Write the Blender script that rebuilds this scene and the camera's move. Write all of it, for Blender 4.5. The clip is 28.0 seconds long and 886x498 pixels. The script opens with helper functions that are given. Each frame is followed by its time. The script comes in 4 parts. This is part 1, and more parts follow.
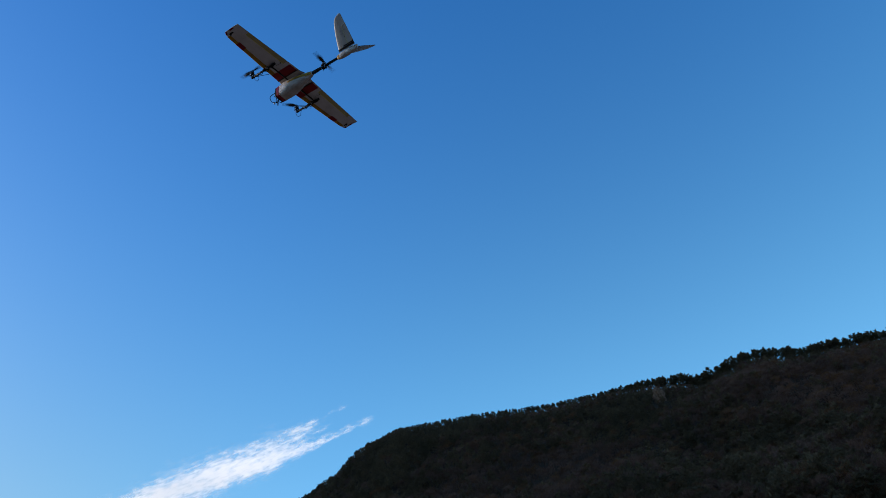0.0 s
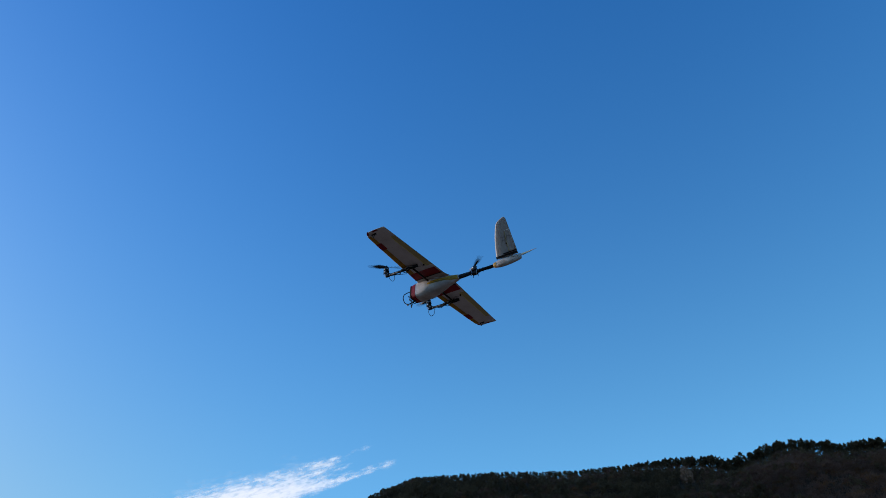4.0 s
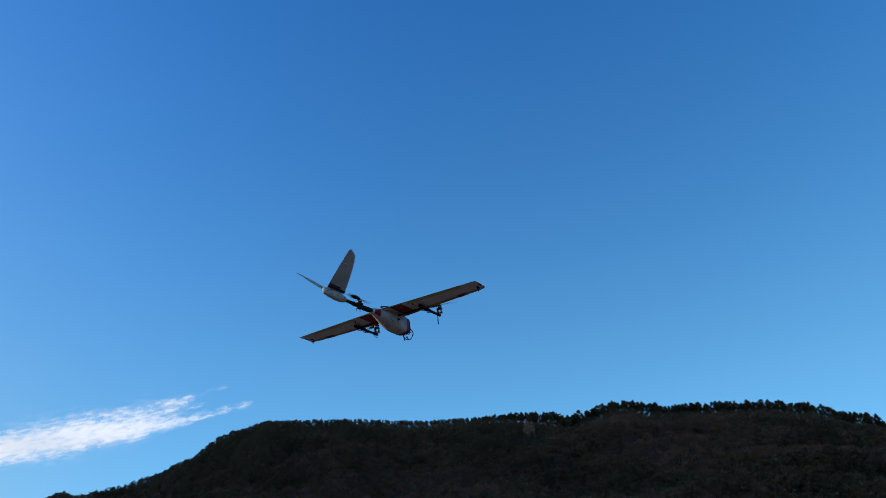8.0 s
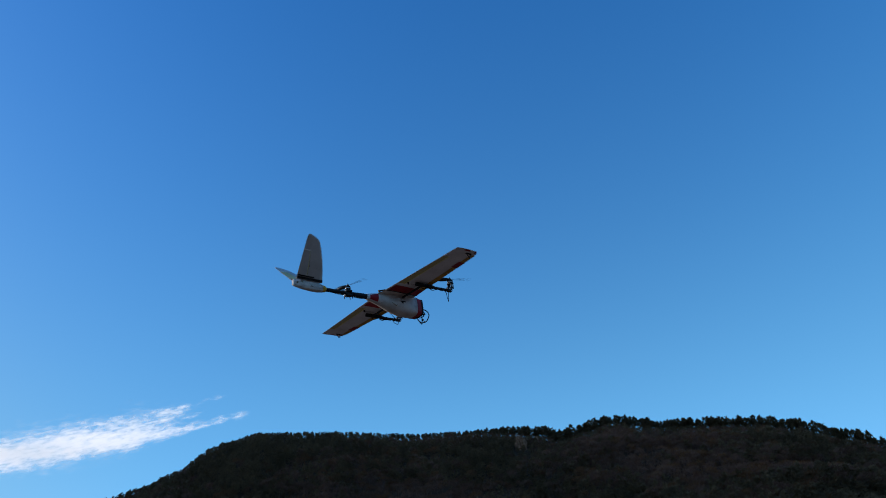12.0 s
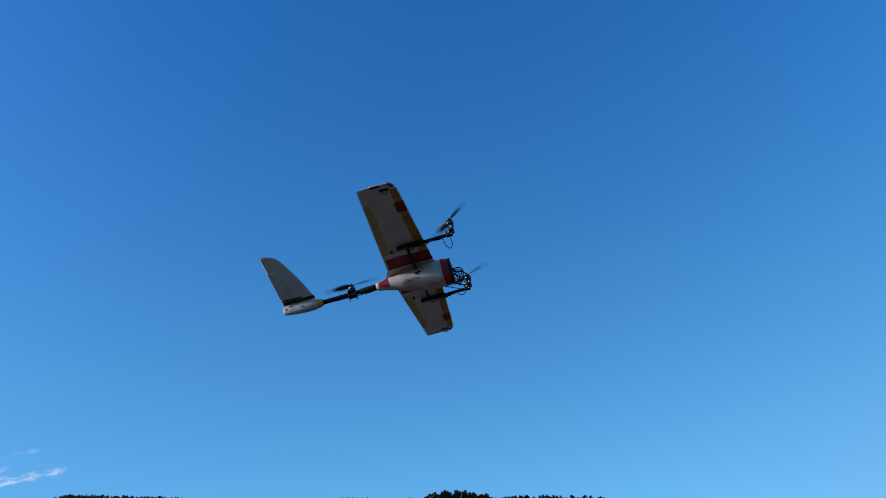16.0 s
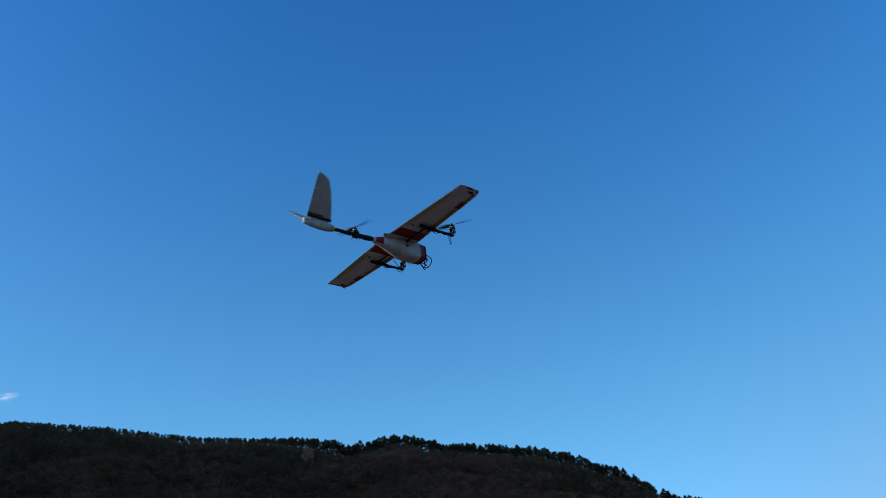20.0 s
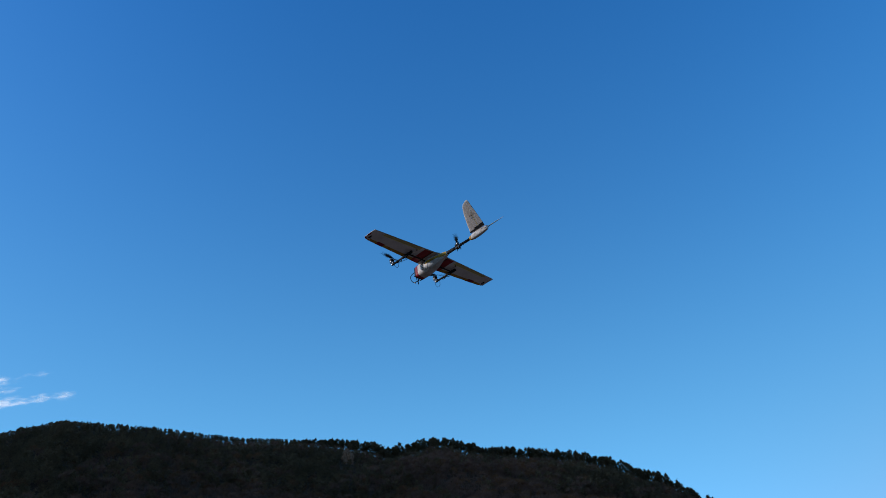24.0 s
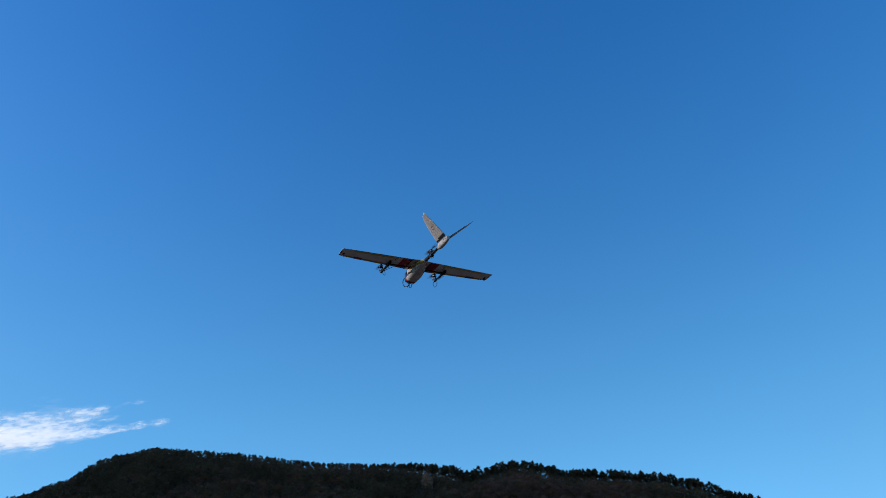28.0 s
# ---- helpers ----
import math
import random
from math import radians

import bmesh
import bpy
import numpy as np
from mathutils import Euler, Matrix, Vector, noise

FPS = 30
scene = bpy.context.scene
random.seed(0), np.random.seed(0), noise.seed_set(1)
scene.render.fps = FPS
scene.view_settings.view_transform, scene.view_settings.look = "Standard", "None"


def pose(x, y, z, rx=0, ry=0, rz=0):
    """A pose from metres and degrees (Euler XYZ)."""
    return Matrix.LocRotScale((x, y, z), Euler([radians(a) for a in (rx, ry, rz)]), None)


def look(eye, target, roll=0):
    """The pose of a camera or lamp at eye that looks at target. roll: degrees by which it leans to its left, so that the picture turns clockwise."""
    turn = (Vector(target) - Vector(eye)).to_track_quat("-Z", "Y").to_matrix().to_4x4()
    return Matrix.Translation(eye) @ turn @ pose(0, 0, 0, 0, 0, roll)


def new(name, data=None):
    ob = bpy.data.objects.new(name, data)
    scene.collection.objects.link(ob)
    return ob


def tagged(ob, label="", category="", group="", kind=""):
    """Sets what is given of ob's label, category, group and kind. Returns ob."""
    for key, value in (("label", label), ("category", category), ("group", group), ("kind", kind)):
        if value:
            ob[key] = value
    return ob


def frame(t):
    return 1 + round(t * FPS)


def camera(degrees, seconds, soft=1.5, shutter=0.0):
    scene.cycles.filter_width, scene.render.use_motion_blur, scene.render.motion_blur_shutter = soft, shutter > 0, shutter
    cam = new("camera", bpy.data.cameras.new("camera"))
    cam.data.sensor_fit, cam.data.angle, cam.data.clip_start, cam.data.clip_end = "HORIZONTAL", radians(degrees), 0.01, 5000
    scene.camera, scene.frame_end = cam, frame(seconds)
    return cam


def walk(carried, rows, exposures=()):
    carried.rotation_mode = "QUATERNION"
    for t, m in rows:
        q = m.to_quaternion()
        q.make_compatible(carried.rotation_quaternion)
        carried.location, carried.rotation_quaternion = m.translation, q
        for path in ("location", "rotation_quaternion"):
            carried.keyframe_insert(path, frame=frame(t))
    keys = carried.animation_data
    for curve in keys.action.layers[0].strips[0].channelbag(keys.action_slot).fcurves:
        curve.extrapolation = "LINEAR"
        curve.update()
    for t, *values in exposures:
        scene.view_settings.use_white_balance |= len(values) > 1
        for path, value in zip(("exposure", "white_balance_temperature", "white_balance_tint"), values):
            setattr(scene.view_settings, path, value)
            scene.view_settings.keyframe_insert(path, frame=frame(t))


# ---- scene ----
# ---------------------------------------------------------------- camera
cam = camera(64.0, 28.0, soft=0.45, shutter=0.25)
PATH = [
    (0, pose(0, 0, 1.6, 120.47, 11.27, 15.32)),
    (0.5, pose(0, 0, 1.6, 118.92, 9.44, 15.76)),
    (1, pose(0, 0, 1.6, 118.97, 9.04, 15.66)),
    (1.5, pose(0, 0, 1.6, 118.86, 8.62, 12.65)),
    (2, pose(0, 0, 1.6, 118.69, 8.21, 10.08)),
    (2.5, pose(0, 0, 1.6, 120.57, 8.09, 11.30)),
    (3, pose(0, 0, 1.6, 124.21, 5.79, 14.06)),
    (3.5, pose(0, 0, 1.6, 124.61, 4.78, 14.59)),
    (5.5, pose(0, 0, 1.6, 121.75, 3.82, 14.12)),
    (6, pose(0, 0, 1.6, 120.44, 4.88, 11.76)),
    (6.5, pose(0, 0, 1.6, 119.13, 4.29, 8.05)),
    (7, pose(0, 0, 1.6, 118.83, 4.19, 4.83)),
    (7.5, pose(0, 0, 1.6, 119.09, 4.26, 3.60)),
    (8, pose(0, 0, 1.6, 119.45, 5.51, 3.10)),
    (8.5, pose(0, 0, 1.6, 118.81, 5.10, 1.96)),
    (9, pose(0, 0, 1.6, 118.18, 5.56, 1.63)),
    (9.5, pose(0, 0, 1.6, 118.77, 6.43, 2.19)),
    (10, pose(0, 0, 1.6, 119.62, 6.34, 2.66)),
    (10.5, pose(0, 0, 1.6, 119.79, 5.26, 2.40)),
    (11, pose(0, 0, 1.6, 119.74, 5.45, 2.50)),
    (11.5, pose(0, 0, 1.6, 120.19, 5.40, 2.26)),
    (12, pose(0, 0, 1.6, 120.40, 5.30, 2.36)),
    (12.5, pose(0, 0, 1.6, 120.31, 5.52, 2.46)),
    (14.5, pose(0, 0, 1.6, 120.70, 6.31, 2.80)),
    (15, pose(0, 0, 1.6, 121.80, 5.85, -1.28)),
    (15.5, pose(0, 0, 1.6, 122.98, 6.28, -7.92)),
    (16, pose(0, 0, 1.6, 124.41, 6.70, -10.13)),
    (16.3, pose(0, 0, 1.6, 124.17, 6.92, -13.21)),
    (16.5, pose(0, 0, 1.6, 123.38, 7.87, -16.01)),
    (17, pose(0, 0, 1.6, 124.52, 7.79, -18.33)),
    (17.5, pose(0, 0, 1.6, 126.26, 7.29, -19.81)),
    (18, pose(0, 0, 1.6, 123.03, 6.44, -22.19)),
    (18.1, pose(0, 0, 1.6, 122.39, 4.74, -22.89)),
    (18.2, pose(0, 0, 1.6, 122.38, 4.26, -22.84)),
    (18.3, pose(0, 0, 1.6, 122.16, 4.12, -21.58)),
    (18.5, pose(0, 0, 1.6, 121.62, 3.60, -21.83)),
    (19, pose(0, 0, 1.6, 120.39, 4.21, -19.49)),
    (19.5, pose(0, 0, 1.6, 119.62, 5.10, -17.85)),
    (20, pose(0, 0, 1.6, 119.90, 5.22, -14.68)),
    (20.5, pose(0, 0, 1.6, 120.42, 5.35, -12.86)),
    (22.5, pose(0, 0, 1.6, 120.55, 4.85, -13.09)),
    (23, pose(0, 0, 1.6, 120.04, 4.04, -12.41)),
    (23.5, pose(0, 0, 1.6, 119.75, 3.66, -12.04)),
    (24, pose(0, 0, 1.6, 120.34, 3.88, -11.87)),
    (24.5, pose(0, 0, 1.6, 121.42, 3.94, -11.78)),
    (25, pose(0, 0, 1.6, 121.97, 3.53, -10.76)),
    (25.5, pose(0, 0, 1.6, 122.09, 2.94, -9.88)),
    (26, pose(0, 0, 1.6, 122.25, 2.52, -9.14)),
    (26.5, pose(0, 0, 1.6, 122.88, 2.63, -8.90)),
    (27, pose(0, 0, 1.6, 123.71, 4.42, -8.29)),
    (27.5, pose(0, 0, 1.6, 123.29, 3.43, -8.19)),
    (28, pose(0, 0, 1.6, 122.43, 2.81, -5.82)),
]
# the picture turns a little bluer once the view has swung to the right
EXPOSURES = [(0.0, 0.20, 4640.0, 0.0), (6.0, 0.16, 4600.0, 0.0), (13.0, 0.18, 4570.0, 0.0), (16.5, 0.15, 4460.0, -1.0), (20.0, 0.14, 4500.0, -1.0), (28.0, 0.15, 4480.0, -1.0)]
walk(cam, PATH, EXPOSURES)

# ---------------------------------------------------------------- light
SUN_AZ, SUN_EL = -82.0, 14.0          # degrees, to the left of +y, above the horizon
world = bpy.data.worlds.new("world")
scene.world = world
world.use_nodes = True
wn = world.node_tree
wn.nodes.clear()
sky = wn.nodes.new("ShaderNodeTexSky")
sky.sky_type = "NISHITA"
sky.sun_disc = False
sky.sun_elevation = radians(SUN_EL)
sky.sun_rotation = radians(SUN_AZ)
sky.altitude = 100.0
sky.air_density, sky.dust_density, sky.ozone_density = 2.76, 7.56, 9.98
bg = wn.nodes.new("ShaderNodeBackground")
bg.inputs["Strength"].default_value = 0.13
wo = wn.nodes.new("ShaderNodeOutputWorld")
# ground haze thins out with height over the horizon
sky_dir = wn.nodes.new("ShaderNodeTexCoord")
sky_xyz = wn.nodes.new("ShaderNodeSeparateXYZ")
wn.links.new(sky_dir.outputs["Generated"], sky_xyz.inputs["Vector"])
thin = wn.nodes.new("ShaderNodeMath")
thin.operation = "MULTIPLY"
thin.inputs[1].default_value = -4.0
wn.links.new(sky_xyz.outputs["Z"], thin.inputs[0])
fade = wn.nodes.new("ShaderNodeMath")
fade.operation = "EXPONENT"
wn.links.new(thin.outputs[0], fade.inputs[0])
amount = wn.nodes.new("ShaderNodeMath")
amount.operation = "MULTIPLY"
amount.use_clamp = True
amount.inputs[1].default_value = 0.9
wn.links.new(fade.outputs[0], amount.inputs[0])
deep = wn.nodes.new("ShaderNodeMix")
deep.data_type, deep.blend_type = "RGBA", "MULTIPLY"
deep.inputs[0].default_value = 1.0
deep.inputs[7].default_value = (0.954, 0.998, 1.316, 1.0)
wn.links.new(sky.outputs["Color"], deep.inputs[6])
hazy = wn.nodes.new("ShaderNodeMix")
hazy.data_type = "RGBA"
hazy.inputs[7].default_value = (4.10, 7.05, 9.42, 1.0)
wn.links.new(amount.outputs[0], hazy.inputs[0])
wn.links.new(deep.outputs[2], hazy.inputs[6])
# the dull rosy band low in the sky on the side away from the sun
away = wn.nodes.new("ShaderNodeMapRange")
away.interpolation_type = "SMOOTHSTEP"
away.inputs["From Min"].default_value, away.inputs["From Max"].default_value = 0.40, 0.95
wn.links.new(sky_xyz.outputs["X"], away.inputs["Value"])
low = wn.nodes.new("ShaderNodeMath")
low.operation = "MULTIPLY"
low.use_clamp = True
wn.links.new(away.outputs["Result"], low.inputs[0])
steep = wn.nodes.new("ShaderNodeMath")
steep.operation = "MULTIPLY"
wn.links.new(fade.outputs[0], steep.inputs[0])
wn.links.new(fade.outputs[0], steep.inputs[1])
wn.links.new(steep.outputs[0], low.inputs[1])
rosy = wn.nodes.new("ShaderNodeMix")
rosy.data_type, rosy.blend_type = "RGBA", "MULTIPLY"
rosy.inputs[7].default_value = (1.05, 0.30, 0.10, 1.0)
wn.links.new(low.outputs[0], rosy.inputs[0])
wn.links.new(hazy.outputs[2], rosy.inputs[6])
# warmer haze low in the sky on the sun's side
toward = wn.nodes.new("ShaderNodeMapRange")
toward.interpolation_type = "SMOOTHSTEP"
toward.inputs["From Min"].default_value, toward.inputs["From Max"].default_value = -0.30, -0.90
wn.links.new(sky_xyz.outputs["X"], toward.inputs["Value"])
glare = wn.nodes.new("ShaderNodeMath")
glare.operation = "MULTIPLY"
glare.use_clamp = True
wn.links.new(toward.outputs["Result"], glare.inputs[0])
wn.links.new(fade.outputs[0], glare.inputs[1])
warm = wn.nodes.new("ShaderNodeMix")
warm.data_type, warm.blend_type = "RGBA", "MULTIPLY"
warm.inputs[7].default_value = (1.50, 0.86, 0.37, 1.0)
wn.links.new(glare.outputs[0], warm.inputs[0])
wn.links.new(rosy.outputs[2], warm.inputs[6])
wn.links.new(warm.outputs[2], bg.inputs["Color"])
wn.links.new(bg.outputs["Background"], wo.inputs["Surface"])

sun_data = bpy.data.lights.new("sun", "SUN")
sun_data.energy = 3.0
sun_data.angle = radians(0.53)
sun_data.color = (1.0, 0.73, 0.54)
sun = new("sun", sun_data)
_a, _e = radians(SUN_AZ), radians(SUN_EL)
SUN_DIR = Vector((math.sin(_a) * math.cos(_e), math.cos(_a) * math.cos(_e), math.sin(_e)))
sun.matrix_world = look(SUN_DIR * 50.0, (0, 0, 0))
scene.view_settings.exposure = 0.1
scene.view_settings.use_white_balance = True
scene.view_settings.white_balance_temperature, scene.view_settings.white_balance_tint = 4750.0, 0.0


# ---------------------------------------------------------------- materials
def node_mat(name):
    m = bpy.data.materials.new(name)
    m.use_nodes = True
    nt = m.node_tree
    nt.nodes.clear()
    out = nt.nodes.new("ShaderNodeOutputMaterial")
    b = nt.nodes.new("ShaderNodeBsdfPrincipled")
    nt.links.new(b.outputs["BSDF"], out.inputs["Surface"])
    return m, nt, b, out


def add_noise(nt, scale, detail=4.0, rough=0.55, coords="Object", stretch=None):
    tc = nt.nodes.new("ShaderNodeTexCoord")
    n = nt.nodes.new("ShaderNodeTexNoise")
    n.inputs["Scale"].default_value = scale
    n.inputs["Detail"].default_value = detail
    n.inputs["Roughness"].default_value = rough
    src = tc.outputs[coords]
    if stretch:
        mp = nt.nodes.new("ShaderNodeMapping")
        mp.inputs["Scale"].default_value = stretch
        nt.links.new(src, mp.inputs["Vector"])
        src = mp.outputs["Vector"]
    nt.links.new(src, n.inputs["Vector"])
    return n


def add_ramp(nt, src, stops):
    r = nt.nodes.new("ShaderNodeValToRGB")
    el = r.color_ramp.elements
    while len(el) < len(stops):
        el.new(0.5)
    for e, (p, c) in zip(el, stops):
        e.position = p
        e.color = (*c, 1.0) if len(c) == 3 else c
    nt.links.new(src, r.inputs["Fac"])
    return r


def mix_rgb(nt, fac, a, b, mode="MIX"):
    m = nt.nodes.new("ShaderNodeMix")
    m.data_type = "RGBA"
    m.blend_type = mode
    if isinstance(fac, float):
        m.inputs[0].default_value = fac
    else:
        nt.links.new(fac, m.inputs[0])
    for sock, v in ((m.inputs[6], a), (m.inputs[7], b)):
        if isinstance(v, tuple):
            sock.default_value = (*v, 1.0)
        else:
            nt.links.new(v, sock)
    return m.outputs[2]


def add_bump(nt, b, src, strength, dist):
    bp = nt.nodes.new("ShaderNodeBump")
    bp.inputs["Strength"].default_value = strength
    bp.inputs["Distance"].default_value = dist
    nt.links.new(src, bp.inputs["Height"])
    nt.links.new(bp.outputs["Normal"], b.inputs["Normal"])


def worn_paint(name, base, dirt, rough, stain=6.0, grain=160.0, amount=0.55, metal=0.0, bump=0.12, coat=0.0, spec=0.5, specks=0.0, spread=0.60):
    """A surface with large stains, fine grain and a slight relief."""
    m, nt, b, out = node_mat(name)
    big = add_noise(nt, stain, 5.0, 0.6)
    small = add_noise(nt, grain, 3.0, 0.6)
    r1 = add_ramp(nt, big.outputs["Fac"], [(0.42, (0, 0, 0)), (0.72, (amount, amount, amount))])
    col = mix_rgb(nt, r1.outputs["Color"], base, dirt)
    r2 = add_ramp(nt, small.outputs["Fac"], [(0.3, (0.86, 0.86, 0.86)), (0.7, (1.0, 1.0, 1.0))])
    col = mix_rgb(nt, 1.0, col, r2.outputs["Color"], "MULTIPLY")
    if specks > 0:
        dots = add_noise(nt, stain * 7.0, 6.0, 0.75)
        rs = add_ramp(nt, dots.outputs["Fac"], [(spread, (0, 0, 0)), (spread + 0.10, (specks, specks, specks))])
        col = mix_rgb(nt, rs.outputs["Color"], col, (0.09, 0.075, 0.06))
    b.inputs["Specular IOR Level"].default_value = spec
    nt.links.new(col, b.inputs["Base Color"])
    rr = add_ramp(nt, big.outputs["Fac"], [(0.3, (rough - 0.08,) * 3), (0.75, (min(1.0, rough + 0.12),) * 3)])
    nt.links.new(rr.outputs["Color"], b.inputs["Roughness"])
    b.inputs["Metallic"].default_value = metal
    b.inputs["Coat Weight"].default_value = coat
    add_bump(nt, b, small.outputs["Fac"], bump, 0.002)
    return m


FOAM = worn_paint("white_foam", (0.80, 0.73, 0.71), (0.52, 0.46, 0.44), 0.6, stain=9.0, grain=420.0, amount=0.6, bump=0.2, spec=0.3, specks=0.25)
FOAM_BODY = worn_paint("scuffed_white_foam", (0.69, 0.61, 0.55), (0.30, 0.245, 0.205), 0.56, stain=11.0, grain=300.0, amount=0.8, bump=0.3, spec=0.3, specks=0.45, spread=0.59)
FOAM_FIN = worn_paint("dusty_white_foam", (0.53, 0.465, 0.42), (0.35, 0.30, 0.265), 0.6, stain=10.0, grain=420.0, amount=0.7, bump=0.2, spec=0.3, specks=0.4)
FOAM_POD = worn_paint("soiled_white_foam", (0.60, 0.53, 0.47), (0.24, 0.195, 0.155), 0.62, stain=26.0, grain=420.0, amount=0.9, bump=0.3, spec=0.25, specks=0.5, spread=0.58)
# brown for mud and scuffs, and for the shade painted along the fin hinge
MUD_AND_SHADE = worn_paint("mud_and_gap_shade", (0.16, 0.12, 0.055), (0.09, 0.07, 0.045), 0.8, stain=22.0, grain=260.0, amount=0.7, spec=0.2)
RED = worn_paint("red_tape", (0.29, 0.008, 0.016), (0.17, 0.006, 0.011), 0.5, stain=16.0, grain=240.0, amount=0.6, spec=0.25)
YELLOW = worn_paint("yellow_tape", (0.54, 0.285, 0.010), (0.24, 0.135, 0.028), 0.5, stain=18.0, grain=260.0, amount=0.8, spec=0.3)
STRIPE = worn_paint("soiled_yellow_tape", (0.64, 0.36, 0.014), (0.16, 0.10, 0.022), 0.55, stain=15.0, grain=200.0, amount=0.9, spec=0.3, specks=0.5, spread=0.57)
AILERON = worn_paint("faded_yellow_film", (0.60, 0.50, 0.20), (0.42, 0.35, 0.15), 0.55, stain=10.0, grain=260.0, amount=0.7)
CARBON = worn_paint("black_carbon", (0.008, 0.008, 0.009), (0.018, 0.016, 0.015), 0.5, stain=40.0, grain=500.0, amount=0.6, spec=0.15)
TAPE = worn_paint("black_tape", (0.018, 0.018, 0.019), (0.035, 0.033, 0.031), 0.6, stain=30.0, grain=400.0, amount=0.5, spec=0.15)
RUBBER = worn_paint("black_rubber", (0.012, 0.012, 0.012), (0.03, 0.03, 0.03), 0.7, stain=30.0, grain=400.0, amount=0.5, spec=0.15)
PLASTIC = worn_paint("dark_plastic", (0.010, 0.009, 0.010), (0.024, 0.022, 0.020), 0.5, stain=50.0, grain=600.0, amount=0.5, spec=0.2)
BLADE = worn_paint("grey_plastic_blade", (0.035, 0.036, 0.040), (0.06, 0.06, 0.06), 0.4, stain=40.0, grain=500.0, amount=0.5, spec=0.15)
STEEL = worn_paint("bare_aluminium", (0.50, 0.50, 0.50), (0.30, 0.30, 0.30), 0.3, stain=60.0, grain=700.0, amount=0.5, metal=1.0, bump=0.05)
SILVER = worn_paint("white_plastic", (0.74, 0.69, 0.64), (0.5, 0.46, 0.42), 0.35, stain=60.0, grain=500.0, amount=0.5)
RIM = worn_paint("worn_grey_plastic", (0.20, 0.185, 0.175), (0.09, 0.08, 0.075), 0.5, stain=60.0, grain=500.0, amount=0.7, spec=0.3)
PATCH = worn_paint("greyed_clear_tape", (0.37, 0.325, 0.295), (0.25, 0.22, 0.195), 0.45, stain=30.0, grain=400.0, amount=0.7, spec=0.3)
WIRE_RED = worn_paint("red_wire", (0.40, 0.02, 0.02), (0.25, 0.015, 0.015), 0.45, stain=60.0, grain=500.0, amount=0.5)
BOARD = worn_paint("green_black_board", (0.02, 0.035, 0.03), (0.06, 0.05, 0.04), 0.5, stain=120.0, grain=700.0, amount=0.7)
LENS = worn_paint("dark_lens", (0.006, 0.006, 0.008), (0.01, 0.01, 0.012), 0.08, stain=60.0, grain=600.0, amount=0.3, bump=0.0, coat=1.0)
HINGE = worn_paint("pale_hinge_gap", (0.92, 0.82, 0.32), (0.74, 0.64, 0.26), 0.5, stain=40.0, grain=300.0, amount=0.4)

GAP = worn_paint("fresh_white_foam", (0.93, 0.88, 0.80), (0.80, 0.74, 0.66), 0.5, stain=40.0, grain=300.0, amount=0.3)


def foliage(name, dark, light, rough=0.75, glow=0.0):
    """Leaves or twigs that differ a little one by one; glow: the share of light that shines through them."""
    m, nt, b, out = node_mat(name)
    g = nt.nodes.new("ShaderNodeNewGeometry")
    oi = nt.nodes.new("ShaderNodeObjectInfo")
    big = add_noise(nt, 0.03, 3.0, 0.6)
    col = mix_rgb(nt, g.outputs["Random Per Island"], dark, light)
    rb = add_ramp(nt, big.outputs["Fac"], [(0.35, (0.6, 0.6, 0.6)), (0.65, (1.0, 1.0, 1.0))])
    col = mix_rgb(nt, 1.0, col, rb.outputs["Color"], "MULTIPLY")
    ro = add_ramp(nt, oi.outputs["Random"], [(0.0, (0.75, 0.8, 0.75)), (1.0, (1.0, 1.0, 1.0))])
    col = mix_rgb(nt, 1.0, col, ro.outputs["Color"], "MULTIPLY")
    nt.links.new(col, b.inputs["Base Color"])
    b.inputs["Roughness"].default_value = rough
    b.inputs["Specular IOR Level"].default_value = 0.04
    if glow > 0:
        tl = nt.nodes.new("ShaderNodeBsdfTranslucent")
        nt.links.new(col, tl.inputs["Color"])
        mx = nt.nodes.new("ShaderNodeMixShader")
        mx.inputs[0].default_value = glow
        nt.links.new(b.outputs[0], mx.inputs[1])
        nt.links.new(tl.outputs[0], mx.inputs[2])
        nt.links.new(mx.outputs[0], out.inputs["Surface"])
    return m


NEEDLES = foliage("pine_needles", (0.210, 0.129, 0.058), (0.333, 0.199, 0.090), glow=0.5)
TWIGS = foliage("bare_twigs", (0.195, 0.094, 0.054), (0.285, 0.140, 0.082), glow=0.25)
RUSSET = foliage("russet_leaves", (0.210, 0.090, 0.036), (0.300, 0.132, 0.054), glow=0.35)
BARK = worn_paint("pine_bark", (0.085, 0.055, 0.040), (0.05, 0.036, 0.03), 0.9, stain=0.8, grain=6.0, amount=0.8, bump=0.5, spec=0.1)
STONE = worn_paint("weathered_granite", (0.29, 0.150, 0.080), (0.08, 0.042, 0.026), 0.95, stain=0.35, grain=2.0, amount=0.9, bump=1.0, spec=0.05)


